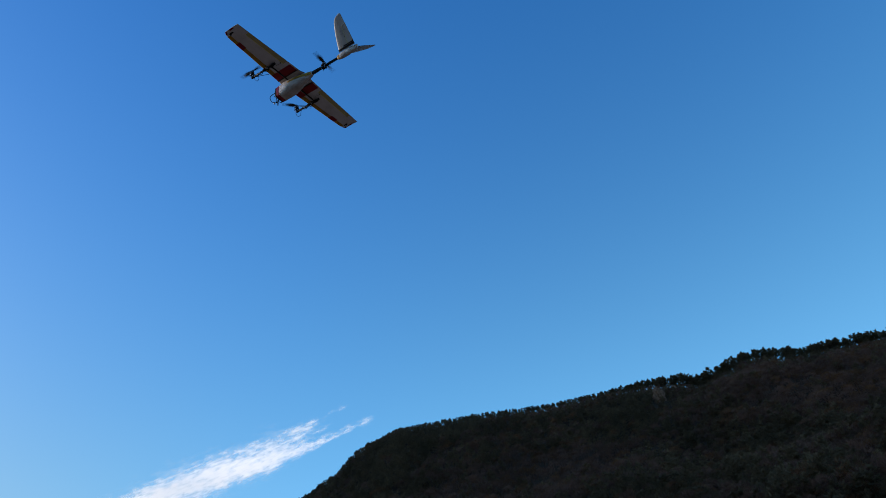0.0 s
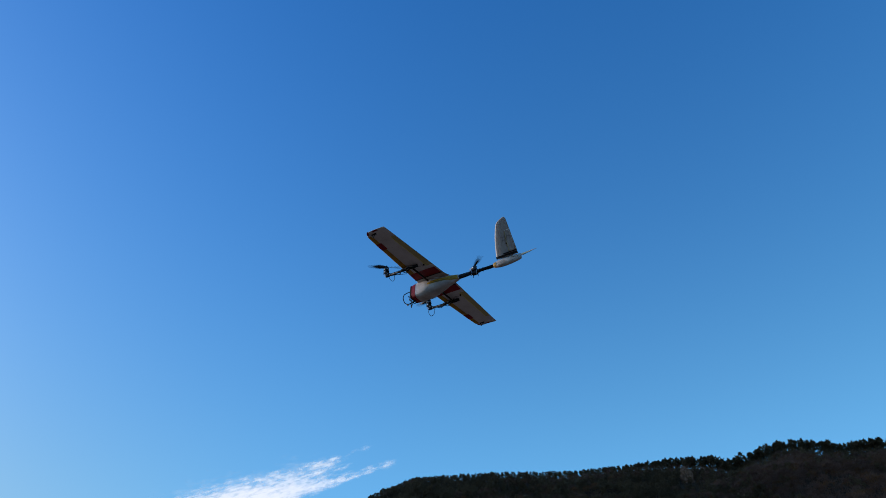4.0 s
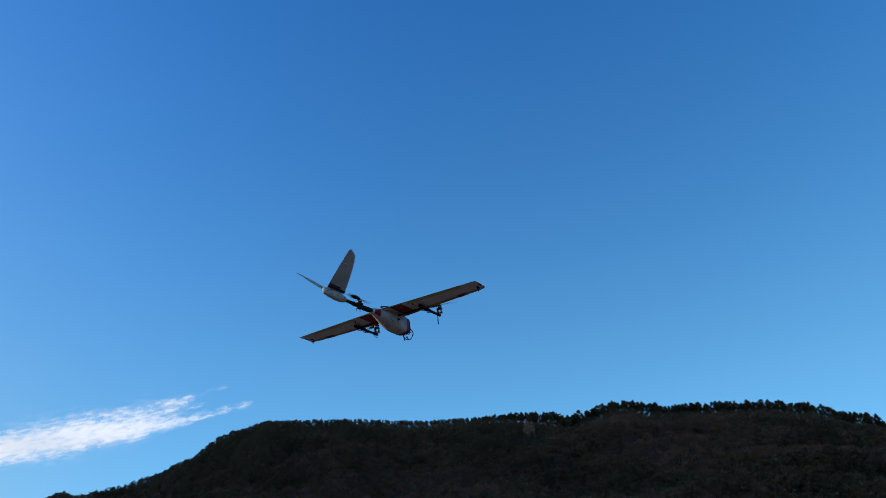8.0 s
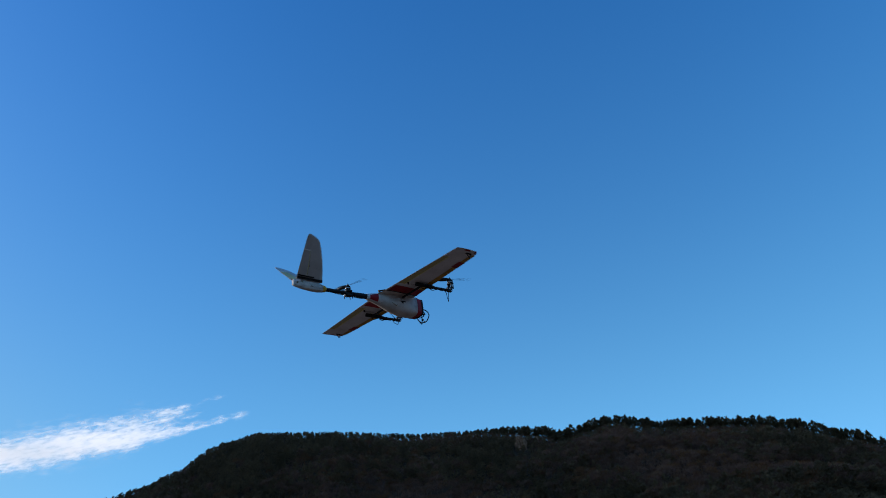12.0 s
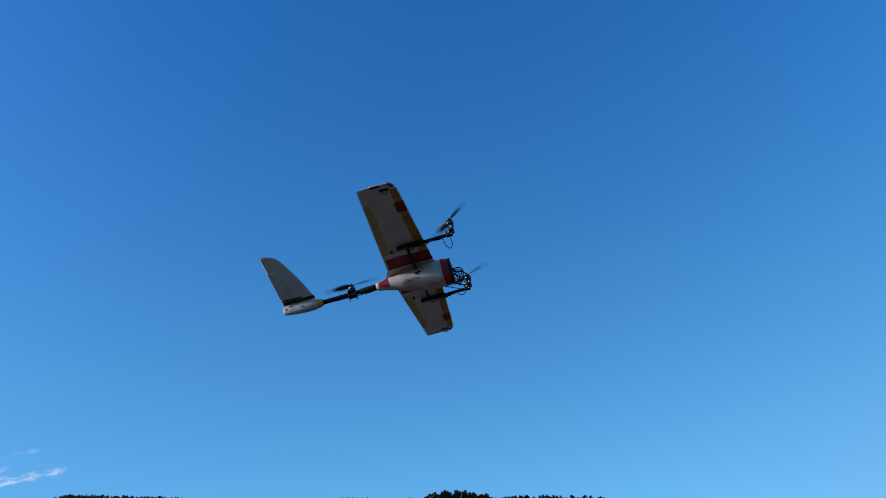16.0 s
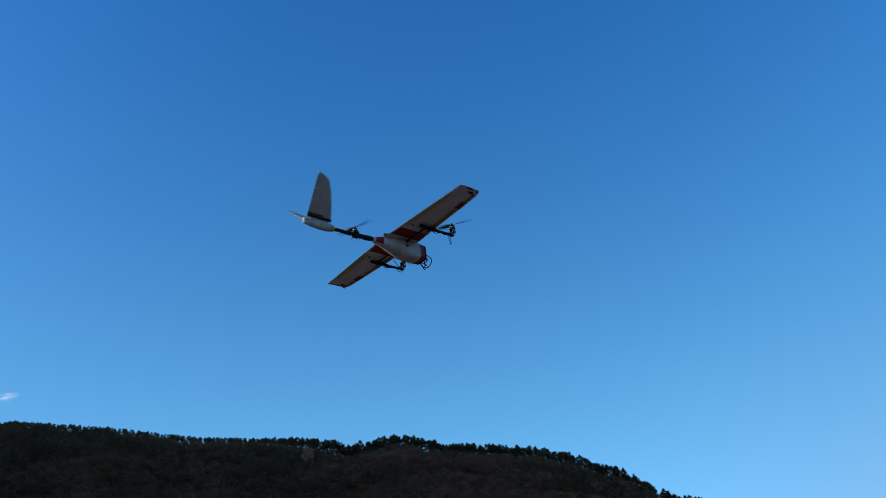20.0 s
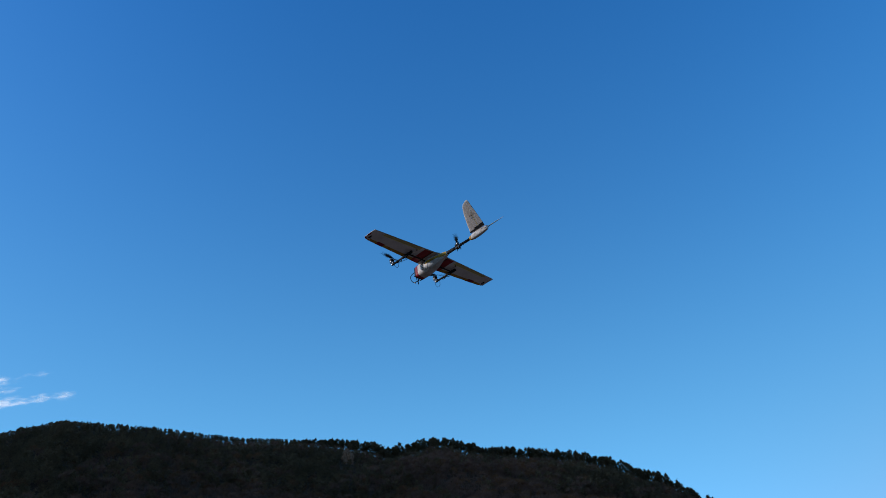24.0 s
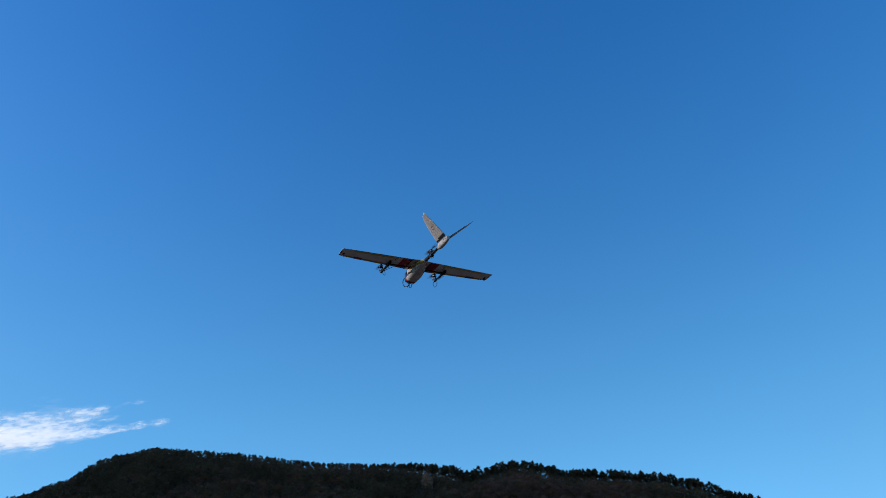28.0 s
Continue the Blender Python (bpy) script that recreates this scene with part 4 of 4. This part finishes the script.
def build_motor_arm(root, side):
    y = side * 0.240
    arm = part("motor_arm", tube([(-0.030, y, 0.001), (0.192, y, 0.003)], 0.0074, 12, 1), CARBON, root, "black carbon motor arm under the wing")
    part("arm_clamp", box(0.030, 0.024, 0.012, (0.006, y, 0.004), 0.002), PLASTIC, arm)
    part("arm_clamp", box(0.024, 0.020, 0.010, (0.078, y, 0.004), 0.002), PLASTIC, arm)
    part("arm_pad", box(0.110, 0.012, 0.016, (0.026, y, 0.006), 0.002), PLASTIC, arm)
    part("cross_bar", tube([(0.012, side * 0.062, 0.0015), (0.012, y, 0.0015)], 0.0060, 8, 1), CARBON, arm, "thin black cross bar below the wing")
    for k in range(5):
        part("cable_tie", moved(lathe([(0.0085, -0.0018), (0.0094, 0), (0.0085, 0.0018)], 12, "x"), pose(0.05 + 0.03 * k, y, 0.002)), RUBBER, arm)
    part("arm_cable", tube([(0.0, y + side * 0.006, 0.009), (0.05, y - side * 0.009, -0.003), (0.10, y + side * 0.009, -0.004), (0.15, y - side * 0.008, -0.002), (0.188, y, 0.008)], 0.0022, 6, 8), RUBBER, arm)
    for (x0, sy, dz) in ((0.030, 0.011, -0.010), (0.060, -0.012, -0.012), (0.085, 0.010, -0.009), (0.045, 0.014, 0.004), (0.118, -0.010, -0.009)):
        part("cable_bundle", tube([(x0 - 0.026, y, 0.004), (x0 - 0.012, y + sy, dz * 0.6), (x0 + 0.006, y + sy * 0.8, dz), (x0 + 0.028, y - sy * 0.3, -0.001)], 0.0024, 6, 5), RUBBER, arm)
    # tilting bracket and motor
    part("servo", box(0.028, 0.017, 0.026, (0.198, y, 0.008), 0.003), PLASTIC, arm, "dark tilt servo at the arm's end")
    for sy in (1, -1):
        part("servo_label", box(0.008, 0.0008, 0.007, (0.196, y + sy * 0.0090, 0.012), 0.0002), SILVER, arm, "white servo label")
    part("servo_screw", box(0.006, 0.0190, 0.006, (0.206, y, 0.001), 0.001), STEEL, arm)
    for sy in (1, -1):
        part("bracket_label", box(0.009, 0.0008, 0.011, (0.211, y + sy * 0.0151, 0.030), 0.0002), SILVER, arm, "white label on the bracket")
    # a small red box stands for the red glint on the servo's front
    part("red_glint", box(0.004, 0.012, 0.010, (0.2150, y, 0.008), 0.001), WIRE_RED, arm, "red glint on the servo's front, made as a red box")
    part("tilt_bracket", join_geom(box(0.020, 0.0035, 0.034, (0.211, y + 0.0130, 0.029), 0.001), box(0.020, 0.0035, 0.034, (0.211, y - 0.0130, 0.029), 0.001), box(0.026, 0.0300, 0.004, (0.211, y, 0.0460), 0.001)), PLASTIC, arm, "dark tilting motor bracket")
    part("motor", moved(lathe([(0.011, 0.0), (0.0150, 0.003), (0.0157, 0.007), (0.0155, 0.017), (0.0125, 0.0205), (0.005, 0.0215)], 20), pose(0.2115, y, 0.0475)), CARBON, arm, "glossy black outrunner motor")
    part("motor_bell", moved(lathe([(0.0156, 0.0), (0.0161, 0.001), (0.0161, 0.0025), (0.0156, 0.0035)], 20), pose(0.2115, y, 0.0525)), STEEL, arm, "bare metal motor ring")
    part("hub_nut", moved(lathe([(0.0045, 0), (0.0045, 0.006), (0.0015, 0.010)], 10), pose(0.2115, y, 0.0735)), PLASTIC, arm)
    if side > 0:
        loop = [(0.192, y - 0.004, 0.0), (0.188, y - 0.014, -0.018), (0.172, y - 0.022, -0.034), (0.154, y - 0.018, -0.026), (0.150, y - 0.010, -0.008), (0.140, y - 0.006, 0.0)]
        part("motor_wire", tube([(0.180, y - 0.006, 0.0), (0.140, y - 0.030, 0.008), (0.093, y - 0.060, 0.016)], 0.0019, 6, 4), RUBBER, arm)
    else:
        loop = [(0.196, y + 0.006, 0.0), (0.201, y + 0.015, -0.030), (0.188, y + 0.005, -0.060), (0.172, y - 0.007, -0.046), (0.168, y - 0.006, -0.018), (0.158, y - 0.003, 0.0)]
    part("motor_wire", tube(loop, 0.0017, 6, 7), RUBBER, arm, "loose black motor wire in a loop")
    return arm


def blade_geom(length=0.122):
    vs, fs = [], []
    st = 14
    for k in range(st + 1):
        u = k / st
        r = 0.006 + (length - 0.006) * u
        c = (0.008 + 0.021 * math.sin(math.pi * min(1.0, u * 1.25 + 0.08)) ** 0.8) * (1.0 if u < 0.93 else max(0.25, 1 - ((u - 0.93) / 0.07) ** 2 * 0.75))
        tw = radians(30 - 22 * u)
        for (px, pz) in ((-0.5, 0.0), (0.0, 0.09), (0.5, 0.0), (0.0, -0.03)):
            vs.append(Vector((r, c * (px * math.cos(tw) - pz * math.sin(tw)), c * (px * math.sin(tw) + pz * math.cos(tw)))))
    for k in range(st):
        for i in range(4):
            j = (i + 1) % 4
            fs.append((k * 4 + i, k * 4 + j, (k + 1) * 4 + j, (k + 1) * 4 + i))
    fs.append((3, 2, 1, 0))
    fs.append(tuple(st * 4 + i for i in range(4)))
    return vs, fs


def build_propeller(root, place):
    hub = part("propeller", lathe([(0.0065, -0.003), (0.0075, -0.001), (0.0075, 0.003), (0.006, 0.0045)], 14), BLADE, root, "spinning dark two-blade propeller")
    part("blade", blade_geom(), BLADE, hub)
    part("blade", moved(blade_geom(), Matrix.Rotation(math.pi, 4, "Z")), BLADE, hub)
    hub.location = place
    return hub


def build_tail(root):
    boom = part("tail_boom", tube([(-0.178, 0, 0), (-0.300, 0, 0), (-0.445, 0, 0)], 0.0098, 16, 1), CARBON, root, "black carbon tail boom")
    wrap = [(0.0106, -0.262), (0.0124, -0.258), (0.0118, -0.247), (0.0136, -0.240), (0.0128, -0.229), (0.0142, -0.222), (0.0131, -0.213), (0.0146, -0.205), (0.0134, -0.196), (0.0140, -0.187), (0.0130, -0.178)]
    part("boom_sleeve", lathe(wrap, 16, "x"), TAPE, boom, "black tape wrapped round the boom in lumps")
    for x in (-0.199, -0.218, -0.235, -0.268, -0.330, -0.352):
        part("cable_tie", moved(lathe([(0.0116, -0.0016), (0.0136, 0), (0.0116, 0.0016)], 14, "x"), pose(x, 0, -0.001, 0, 0, 8)), RUBBER, boom)
    part("boom_cable", tube([(-0.262, 0.006, -0.013), (-0.30, -0.004, -0.0155), (-0.35, 0.003, -0.0120), (-0.40, -0.002, -0.0115), (-0.44, 0.002, -0.0110)], 0.0016, 6, 6), RUBBER, boom)
    part("boom_cable", tube([(-0.19, 0.010, -0.008), (-0.22, 0.004, -0.0145), (-0.25, 0.010, -0.011), (-0.285, 0.006, -0.012)], 0.0018, 6, 6), RUBBER, boom)
    mount = part("rear_motor_mount", join_geom(box(0.036, 0.030, 0.010, (-0.296, 0, 0.0125), 0.002), box(0.036, 0.028, 0.009, (-0.296, 0, -0.0115), 0.002)), PLASTIC, root, "black clamp on the tail boom")
    for sx in (-0.313, -0.279):
        for sy in (-0.011, 0.011):
            part("screw", tube([(sx, sy, 0.018), (sx, sy, -0.030)], 0.0019, 7, 1), STEEL if sy > 0 else PLASTIC, mount)
    part("rear_motor", moved(lathe([(0.011, 0.0), (0.0140, 0.002), (0.0142, 0.018), (0.0125, 0.021), (0.005, 0.0215)], 20), pose(-0.2955, 0, 0.0175)), CARBON, mount, "black outrunner motor")
    part("motor_bell", moved(lathe([(0.0146, 0.0), (0.0149, 0.001), (0.0149, 0.003), (0.0146, 0.004)], 20), pose(-0.2955, 0, 0.0255)), STEEL, mount)
    part("hub_nut", moved(lathe([(0.0045, 0), (0.0045, 0.006), (0.0015, 0.010)], 10), pose(-0.2955, 0, 0.0465)), STEEL, mount)
    # pod
    st = [(-0.436, 0.0125, -0.0125, 0.0125), (-0.452, 0.0175, -0.0185, 0.0175), (-0.475, 0.021, -0.0225, 0.026), (-0.52, 0.0215, -0.0225, 0.030), (-0.57, 0.0185, -0.0180, 0.0295), (-0.603, 0.0135, -0.0130, 0.0275), (-0.6150, 0.0115, -0.0100, 0.0255), (-0.6175, 0.0095, -0.0080, 0.0235)]
    pod = part("tail_pod", loft([body_ring(x, a, b, c, 24, 2.5) for x, a, b, c in st]), FOAM_POD, root, "dirty white foam tail pod")
    part("pod_ring", loft([body_ring(x, a, -a, a, 24, 2.1) for x, a in ((-0.432, 0.0125), (-0.434, 0.0148), (-0.450, 0.0188), (-0.456, 0.0196))], cap1=False), YELLOW, pod, "yellow tape ring at the boom joint")
    for (x, y, z, sx, sz, tilt) in ((-0.572, -0.0178, 0.012, 0.026, 0.004, 12), (-0.598, -0.0140, 0.006, 0.012, 0.009, -20), (-0.566, 0.0182, 0.010, 0.022, 0.005, -10), (-0.600, 0.0138, 0.003, 0.014, 0.007, 25), (-0.520, -0.0212, -0.006, 0.018, 0.003, 5)):
        part("pod_scuff", moved(box(sx, 0.0024, sz, (0, 0, 0), 0.0008), pose(x, y, z, 0, tilt, 12 if y < 0 else -12)), MUD_AND_SHADE, pod)


def fin_point(side, u, v, off=0.0):
    """u: root to tip, v: leading edge to trailing edge. off: out from the fin's middle plane."""
    out = Vector((0, side * 0.764, 0.645))
    nrm = Vector((0, side * 0.645, -0.764))
    base = Vector((0, side * 0.017, 0.023))
    le = -0.460 - 0.074 * u - 0.030 * u ** 3
    te = -0.608 - 0.012 * u
    if u > 0.86:
        k = (u - 0.86) / 0.14
        le -= 0.036 * k ** 2.4
        te += 0.006 * k ** 4
    x = le + (te - le) * v
    # one fin sits a little taller and further back than the other
    span, back = (0.236, 0.0) if side > 0 else (0.246, 0.017)
    return Vector((x - back * u, 0, 0)) + base + out * (span * u) + nrm * off


def fin_thick(u, v):
    return (0.0065 * (1 - 0.6 * u)) * (math.sqrt(max(v, 0.0)) * 1.5 * (1 - v) + 0.12)


def build_fin(root, side):
    rings = []
    nu, nv = 22, 16
    for i in range(nu + 1):
        u = i / nu
        ring = [fin_point(side, u, j / nv, fin_thick(u, j / nv)) for j in range(nv + 1)]
        ring += [fin_point(side, u, j / nv, -fin_thick(u, j / nv)) for j in range(nv - 1, 0, -1)]
        rings.append(ring)
    fin = part("tail_fin", loft(rings), FOAM_FIN, root, "dusty white foam fin of the v-tail")

    def strip(u0, u1, v0, v1, off, nu=10, nv=6, faces="both"):
        a = loft([[fin_point(side, u0 + (u1 - u0) * i / nu, v0 + (v1 - v0) * j / nv, fin_thick(u0 + (u1 - u0) * i / nu, v0 + (v1 - v0) * j / nv) + off) for j in range(nv + 1)] for i in range(nu + 1)], closed=False, cap0=False, cap1=False)
        b = loft([[fin_point(side, u0 + (u1 - u0) * i / nu, v0 + (v1 - v0) * j / nv, -fin_thick(u0 + (u1 - u0) * i / nu, v0 + (v1 - v0) * j / nv) - off) for j in range(nv + 1)] for i in range(nu + 1)], closed=False, cap0=False, cap1=False)
        return a if faces == "outer" else b if faces == "inner" else join_geom(a, b)

    part("fin_strap", strip(0.020, 0.075, 0.0, 0.99, 0.0022, 3, 20), TAPE, fin, "black tape strap at the fin root")
    part("fin_strap", strip(0.085, 0.115, 0.35, 0.99, 0.0021, 2, 16), TAPE, fin)
    # shade in the hinge gap, painted as a thin dark strip
    part("hinge_shadow_gap", strip(0.12, 0.66, 0.628, 0.640, 0.0017, 24, 2), MUD_AND_SHADE, fin)
    part("ruddervator", strip(0.13, 0.66, 0.66, 0.995, 0.0013, 24, 12, "outer"), FOAM_FIN, fin)
    part("ruddervator_film", strip(0.10, 0.66, 0.60, 0.995, 0.0013, 24, 12, "inner"), AILERON, fin, "faded yellow film on the fin's inner face")
    part("hinge_line", strip(0.12, 0.66, 0.641, 0.657, 0.0021, 24, 2), HINGE, fin)
    part("ruddervator_gap", strip(0.656, 0.674, 0.64, 0.995, 0.0024, 2, 12), GAP, fin)
    if side > 0:
        for u0, u1, v0, v1 in ((0.505, 0.530, 0.36, 0.62), (0.42, 0.445, 0.40, 0.62), (0.50, 0.524, 0.68, 0.86)):
            part("tape_patch", strip(u0, u1, v0, v1, 0.0017, 4, 6, "outer"), PATCH, fin, "thin grey tape on the fin")
    h = fin_point(side, 0.33, 0.60, fin_thick(0.33, 0.6))
    part("control_horn", box(0.008, 0.003, 0.005, h, 0.0008), PLASTIC, fin)
    return fin


def build_aircraft():
    root = new("vtol_drone")
    build_fuselage(root)
    for side in (1, -1):
        build_wing(root, side)
        build_motor_arm(root, side)
        build_fin(root, side)
    build_tail(root)
    props = [build_propeller(root, (0.2115, 0.240, 0.0715)), build_propeller(root, (0.2115, -0.240, 0.0715)), build_propeller(root, (-0.2955, 0, 0.0440))]
    tagged(root, "white foam v-tail drone with red and yellow tape hovering", "drone")
    return root, props


drone, props = build_aircraft()


# ---------------------------------------------------------------- what moves
def motions():
    walk(drone, [
        (0, pose(-1.418, 3.805, 5.597, 4.2, -5.4, 161.6)),
        (0.5, pose(-1.477, 3.781, 5.239, 5.2, -8.1, 158.0)),
        (1, pose(-1.396, 3.803, 4.939, 3.4, -7.0, 157.1)),
        (1.5, pose(-1.204, 3.720, 4.620, 3.8, -4.7, 162.1)),
        (2, pose(-1.077, 3.684, 4.436, 4.4, -3.7, 163.5)),
        (2.5, pose(-1.010, 3.676, 4.314, 4.2, -3.3, 157.2)),
        (3, pose(-0.951, 3.706, 4.209, 4.2, -5.2, 156.0)),
        (3.5, pose(-0.880, 3.746, 4.081, 3.3, -4.3, 161.7)),
        (5.5, pose(-0.815, 3.824, 3.657, 3.6, -7.1, 160.4)),
        (6, pose(-0.709, 3.873, 3.549, 3.3, -4.5, 163.3)),
        (6.5, pose(-0.599, 3.793, 3.421, 3.0, -2.1, 159.2)),
        (7, pose(-0.543, 3.784, 3.385, 3.3, -2.8, 138.4)),
        (7.5, pose(-0.483, 3.862, 3.414, 2.5, -3.3, 103.9)),
        (8, pose(-0.375, 3.973, 3.391, 1.8, -4.2, 61.5)),
        (8.5, pose(-0.248, 3.944, 3.312, 3.2, -4.6, 9.9)),
        (9, pose(-0.221, 3.840, 3.313, 2.3, -1.8, -48.7)),
        (9.5, pose(-0.273, 3.678, 3.277, 1.8, -1.0, -107.0)),
        (10, pose(-0.300, 3.649, 3.244, 2.3, -1.8, -144.9)),
        (10.5, pose(-0.302, 3.607, 3.271, 2.8, -1.8, -175.7)),
        (11, pose(-0.322, 3.554, 3.329, 3.3, -2.6, 142.1)),
        (11.5, pose(-0.331, 3.563, 3.358, 2.4, -2.3, 95.9)),
        (12, pose(-0.252, 3.503, 3.342, 2.9, -4.0, 40.3)),
        (12.5, pose(-0.222, 3.349, 3.326, 2.8, -3.1, -24.1)),
        (13, pose(-0.221, 3.214, 3.314, 2.6, -4.0, -84.0)),
        (13.5, pose(-0.221, 3.078, 3.302, 2.4, -4.9, -135.0)),
        (14, pose(-0.220, 2.943, 3.290, 2.1, -5.9, -169.0)),
        (14.25, pose(-0.220, 2.875, 3.284, 2.0, -6.3, -178.0)),
        (14.5, pose(-0.220, 2.808, 3.278, 1.9, -6.8, -175.8)),
        (15, pose(0.048, 2.707, 3.317, -0.2, -2.8, -137.8)),
        (15.5, pose(0.335, 2.637, 3.284, 1.1, -1.5, -75.3)),
        (16, pose(0.545, 2.606, 3.281, 1.8, -5.0, -21.3)),
        (16.5, pose(0.650, 2.530, 3.235, 1.3, -2.0, 15.4)),
        (17, pose(0.725, 2.472, 3.197, 2.4, 0.5, 65.6)),
        (17.5, pose(0.783, 2.485, 3.199, 6.8, 1.1, 130.9)),
        (18, pose(0.827, 2.581, 3.251, 5.2, -3.8, 176.8)),
        (18.5, pose(0.832, 2.767, 3.295, 2.7, -4.1, -147.0)),
        (19, pose(0.795, 2.924, 3.372, 0.8, -4.3, -99.8)),
        (19.5, pose(0.816, 3.128, 3.517, -2.1, -4.5, -37.7)),
        (20, pose(0.828, 3.426, 3.661, 1.0, -2.9, 24.3)),
        (20.5, pose(0.884, 3.631, 3.769, 4.5, -4.4, 72.6)),
        (21, pose(0.946, 3.884, 3.846, 3.1, -4.9, 110.0)),
        (21.5, pose(1.007, 4.137, 3.922, 1.7, -5.4, 130.0)),
        (22, pose(1.069, 4.390, 3.999, 0.3, -6.0, 127.0)),
        (22.5, pose(1.131, 4.642, 4.076, -1.2, -6.5, 117.5)),
        (23, pose(1.121, 4.919, 4.127, -0.7, -11.0, 103.7)),
        (23.5, pose(1.146, 4.936, 4.243, -2.2, -5.7, 112.0)),
        (24, pose(1.119, 4.842, 4.379, 0.2, 2.5, 122.1)),
        (24.5, pose(0.998, 4.845, 4.422, 1.3, -1.3, 119.3)),
        (25, pose(0.899, 4.981, 4.413, -0.2, -7.2, 111.6)),
        (25.5, pose(0.860, 5.034, 4.421, -2.2, -7.9, 108.9)),
        (26, pose(0.817, 4.922, 4.512, -1.9, -3.2, 113.9)),
        (26.5, pose(0.709, 4.758, 4.585, 1.5, -0.9, 119.1)),
        (27, pose(0.582, 4.759, 4.582, 2.4, -2.5, 118.2)),
        (27.5, pose(0.461, 4.898, 4.553, 0.2, -8.2, 111.1)),
        (28, pose(0.440, 4.943, 4.574, -0.4, -8.2, 107.8)),
    ])
    # propellers: the blades' angle at some whole seconds; between them they whirl on at nearly a quarter turn a frame
    known = [{0: 0, 9: 35, 11: 176, 15: 85, 16: 150, 17: 95, 18: 126, 19: 37, 28: 0}, {0: 47, 9: 140, 12: 157, 15: 90, 16: 131, 17: 119, 18: 134, 19: 115, 20: 122, 28: 0},
             {0: 94, 8: 1, 11: 167, 12: 109, 15: 137, 16: 0, 17: 109, 18: 3, 20: 107, 25: 85, 28: 0}]
    for ob, sense, angles in zip(props, (1, -1, 1), known):
        p = ob.location.copy()
        times = sorted(angles)
        turn, rows = float(angles[0]), [(0.0, pose(p.x, p.y, p.z, 0, 0, angles[0]))]
        for t0, t1 in zip(times, times[1:]):
            n = (t1 - t0) * FPS
            whole = sense * 83.0 * n
            left = (angles[t1] - turn - whole + 90.0) % 180.0 - 90.0
            for i in range(1, n + 1):
                rows.append((t0 + i / FPS, pose(p.x, p.y, p.z, 0, 0, turn + (whole + left) * i / n)))
            turn += whole + left
        walk(ob, rows)
    # the cloud drifts slowly with the wind
    start = cloud.location.copy()

    def drift(t):
        turn = Matrix.Rotation(radians(-(0.093 * (t - 8.0))), 4, "Z")
        return Matrix.Translation(Vector((0, 0, 2.05 * (t - 8.0)))) @ turn @ Matrix.Translation(start)

    walk(cloud, [(t, drift(t)) for t in (0.0, 7.0, 14.0, 21.0, 28.0)])


motions()
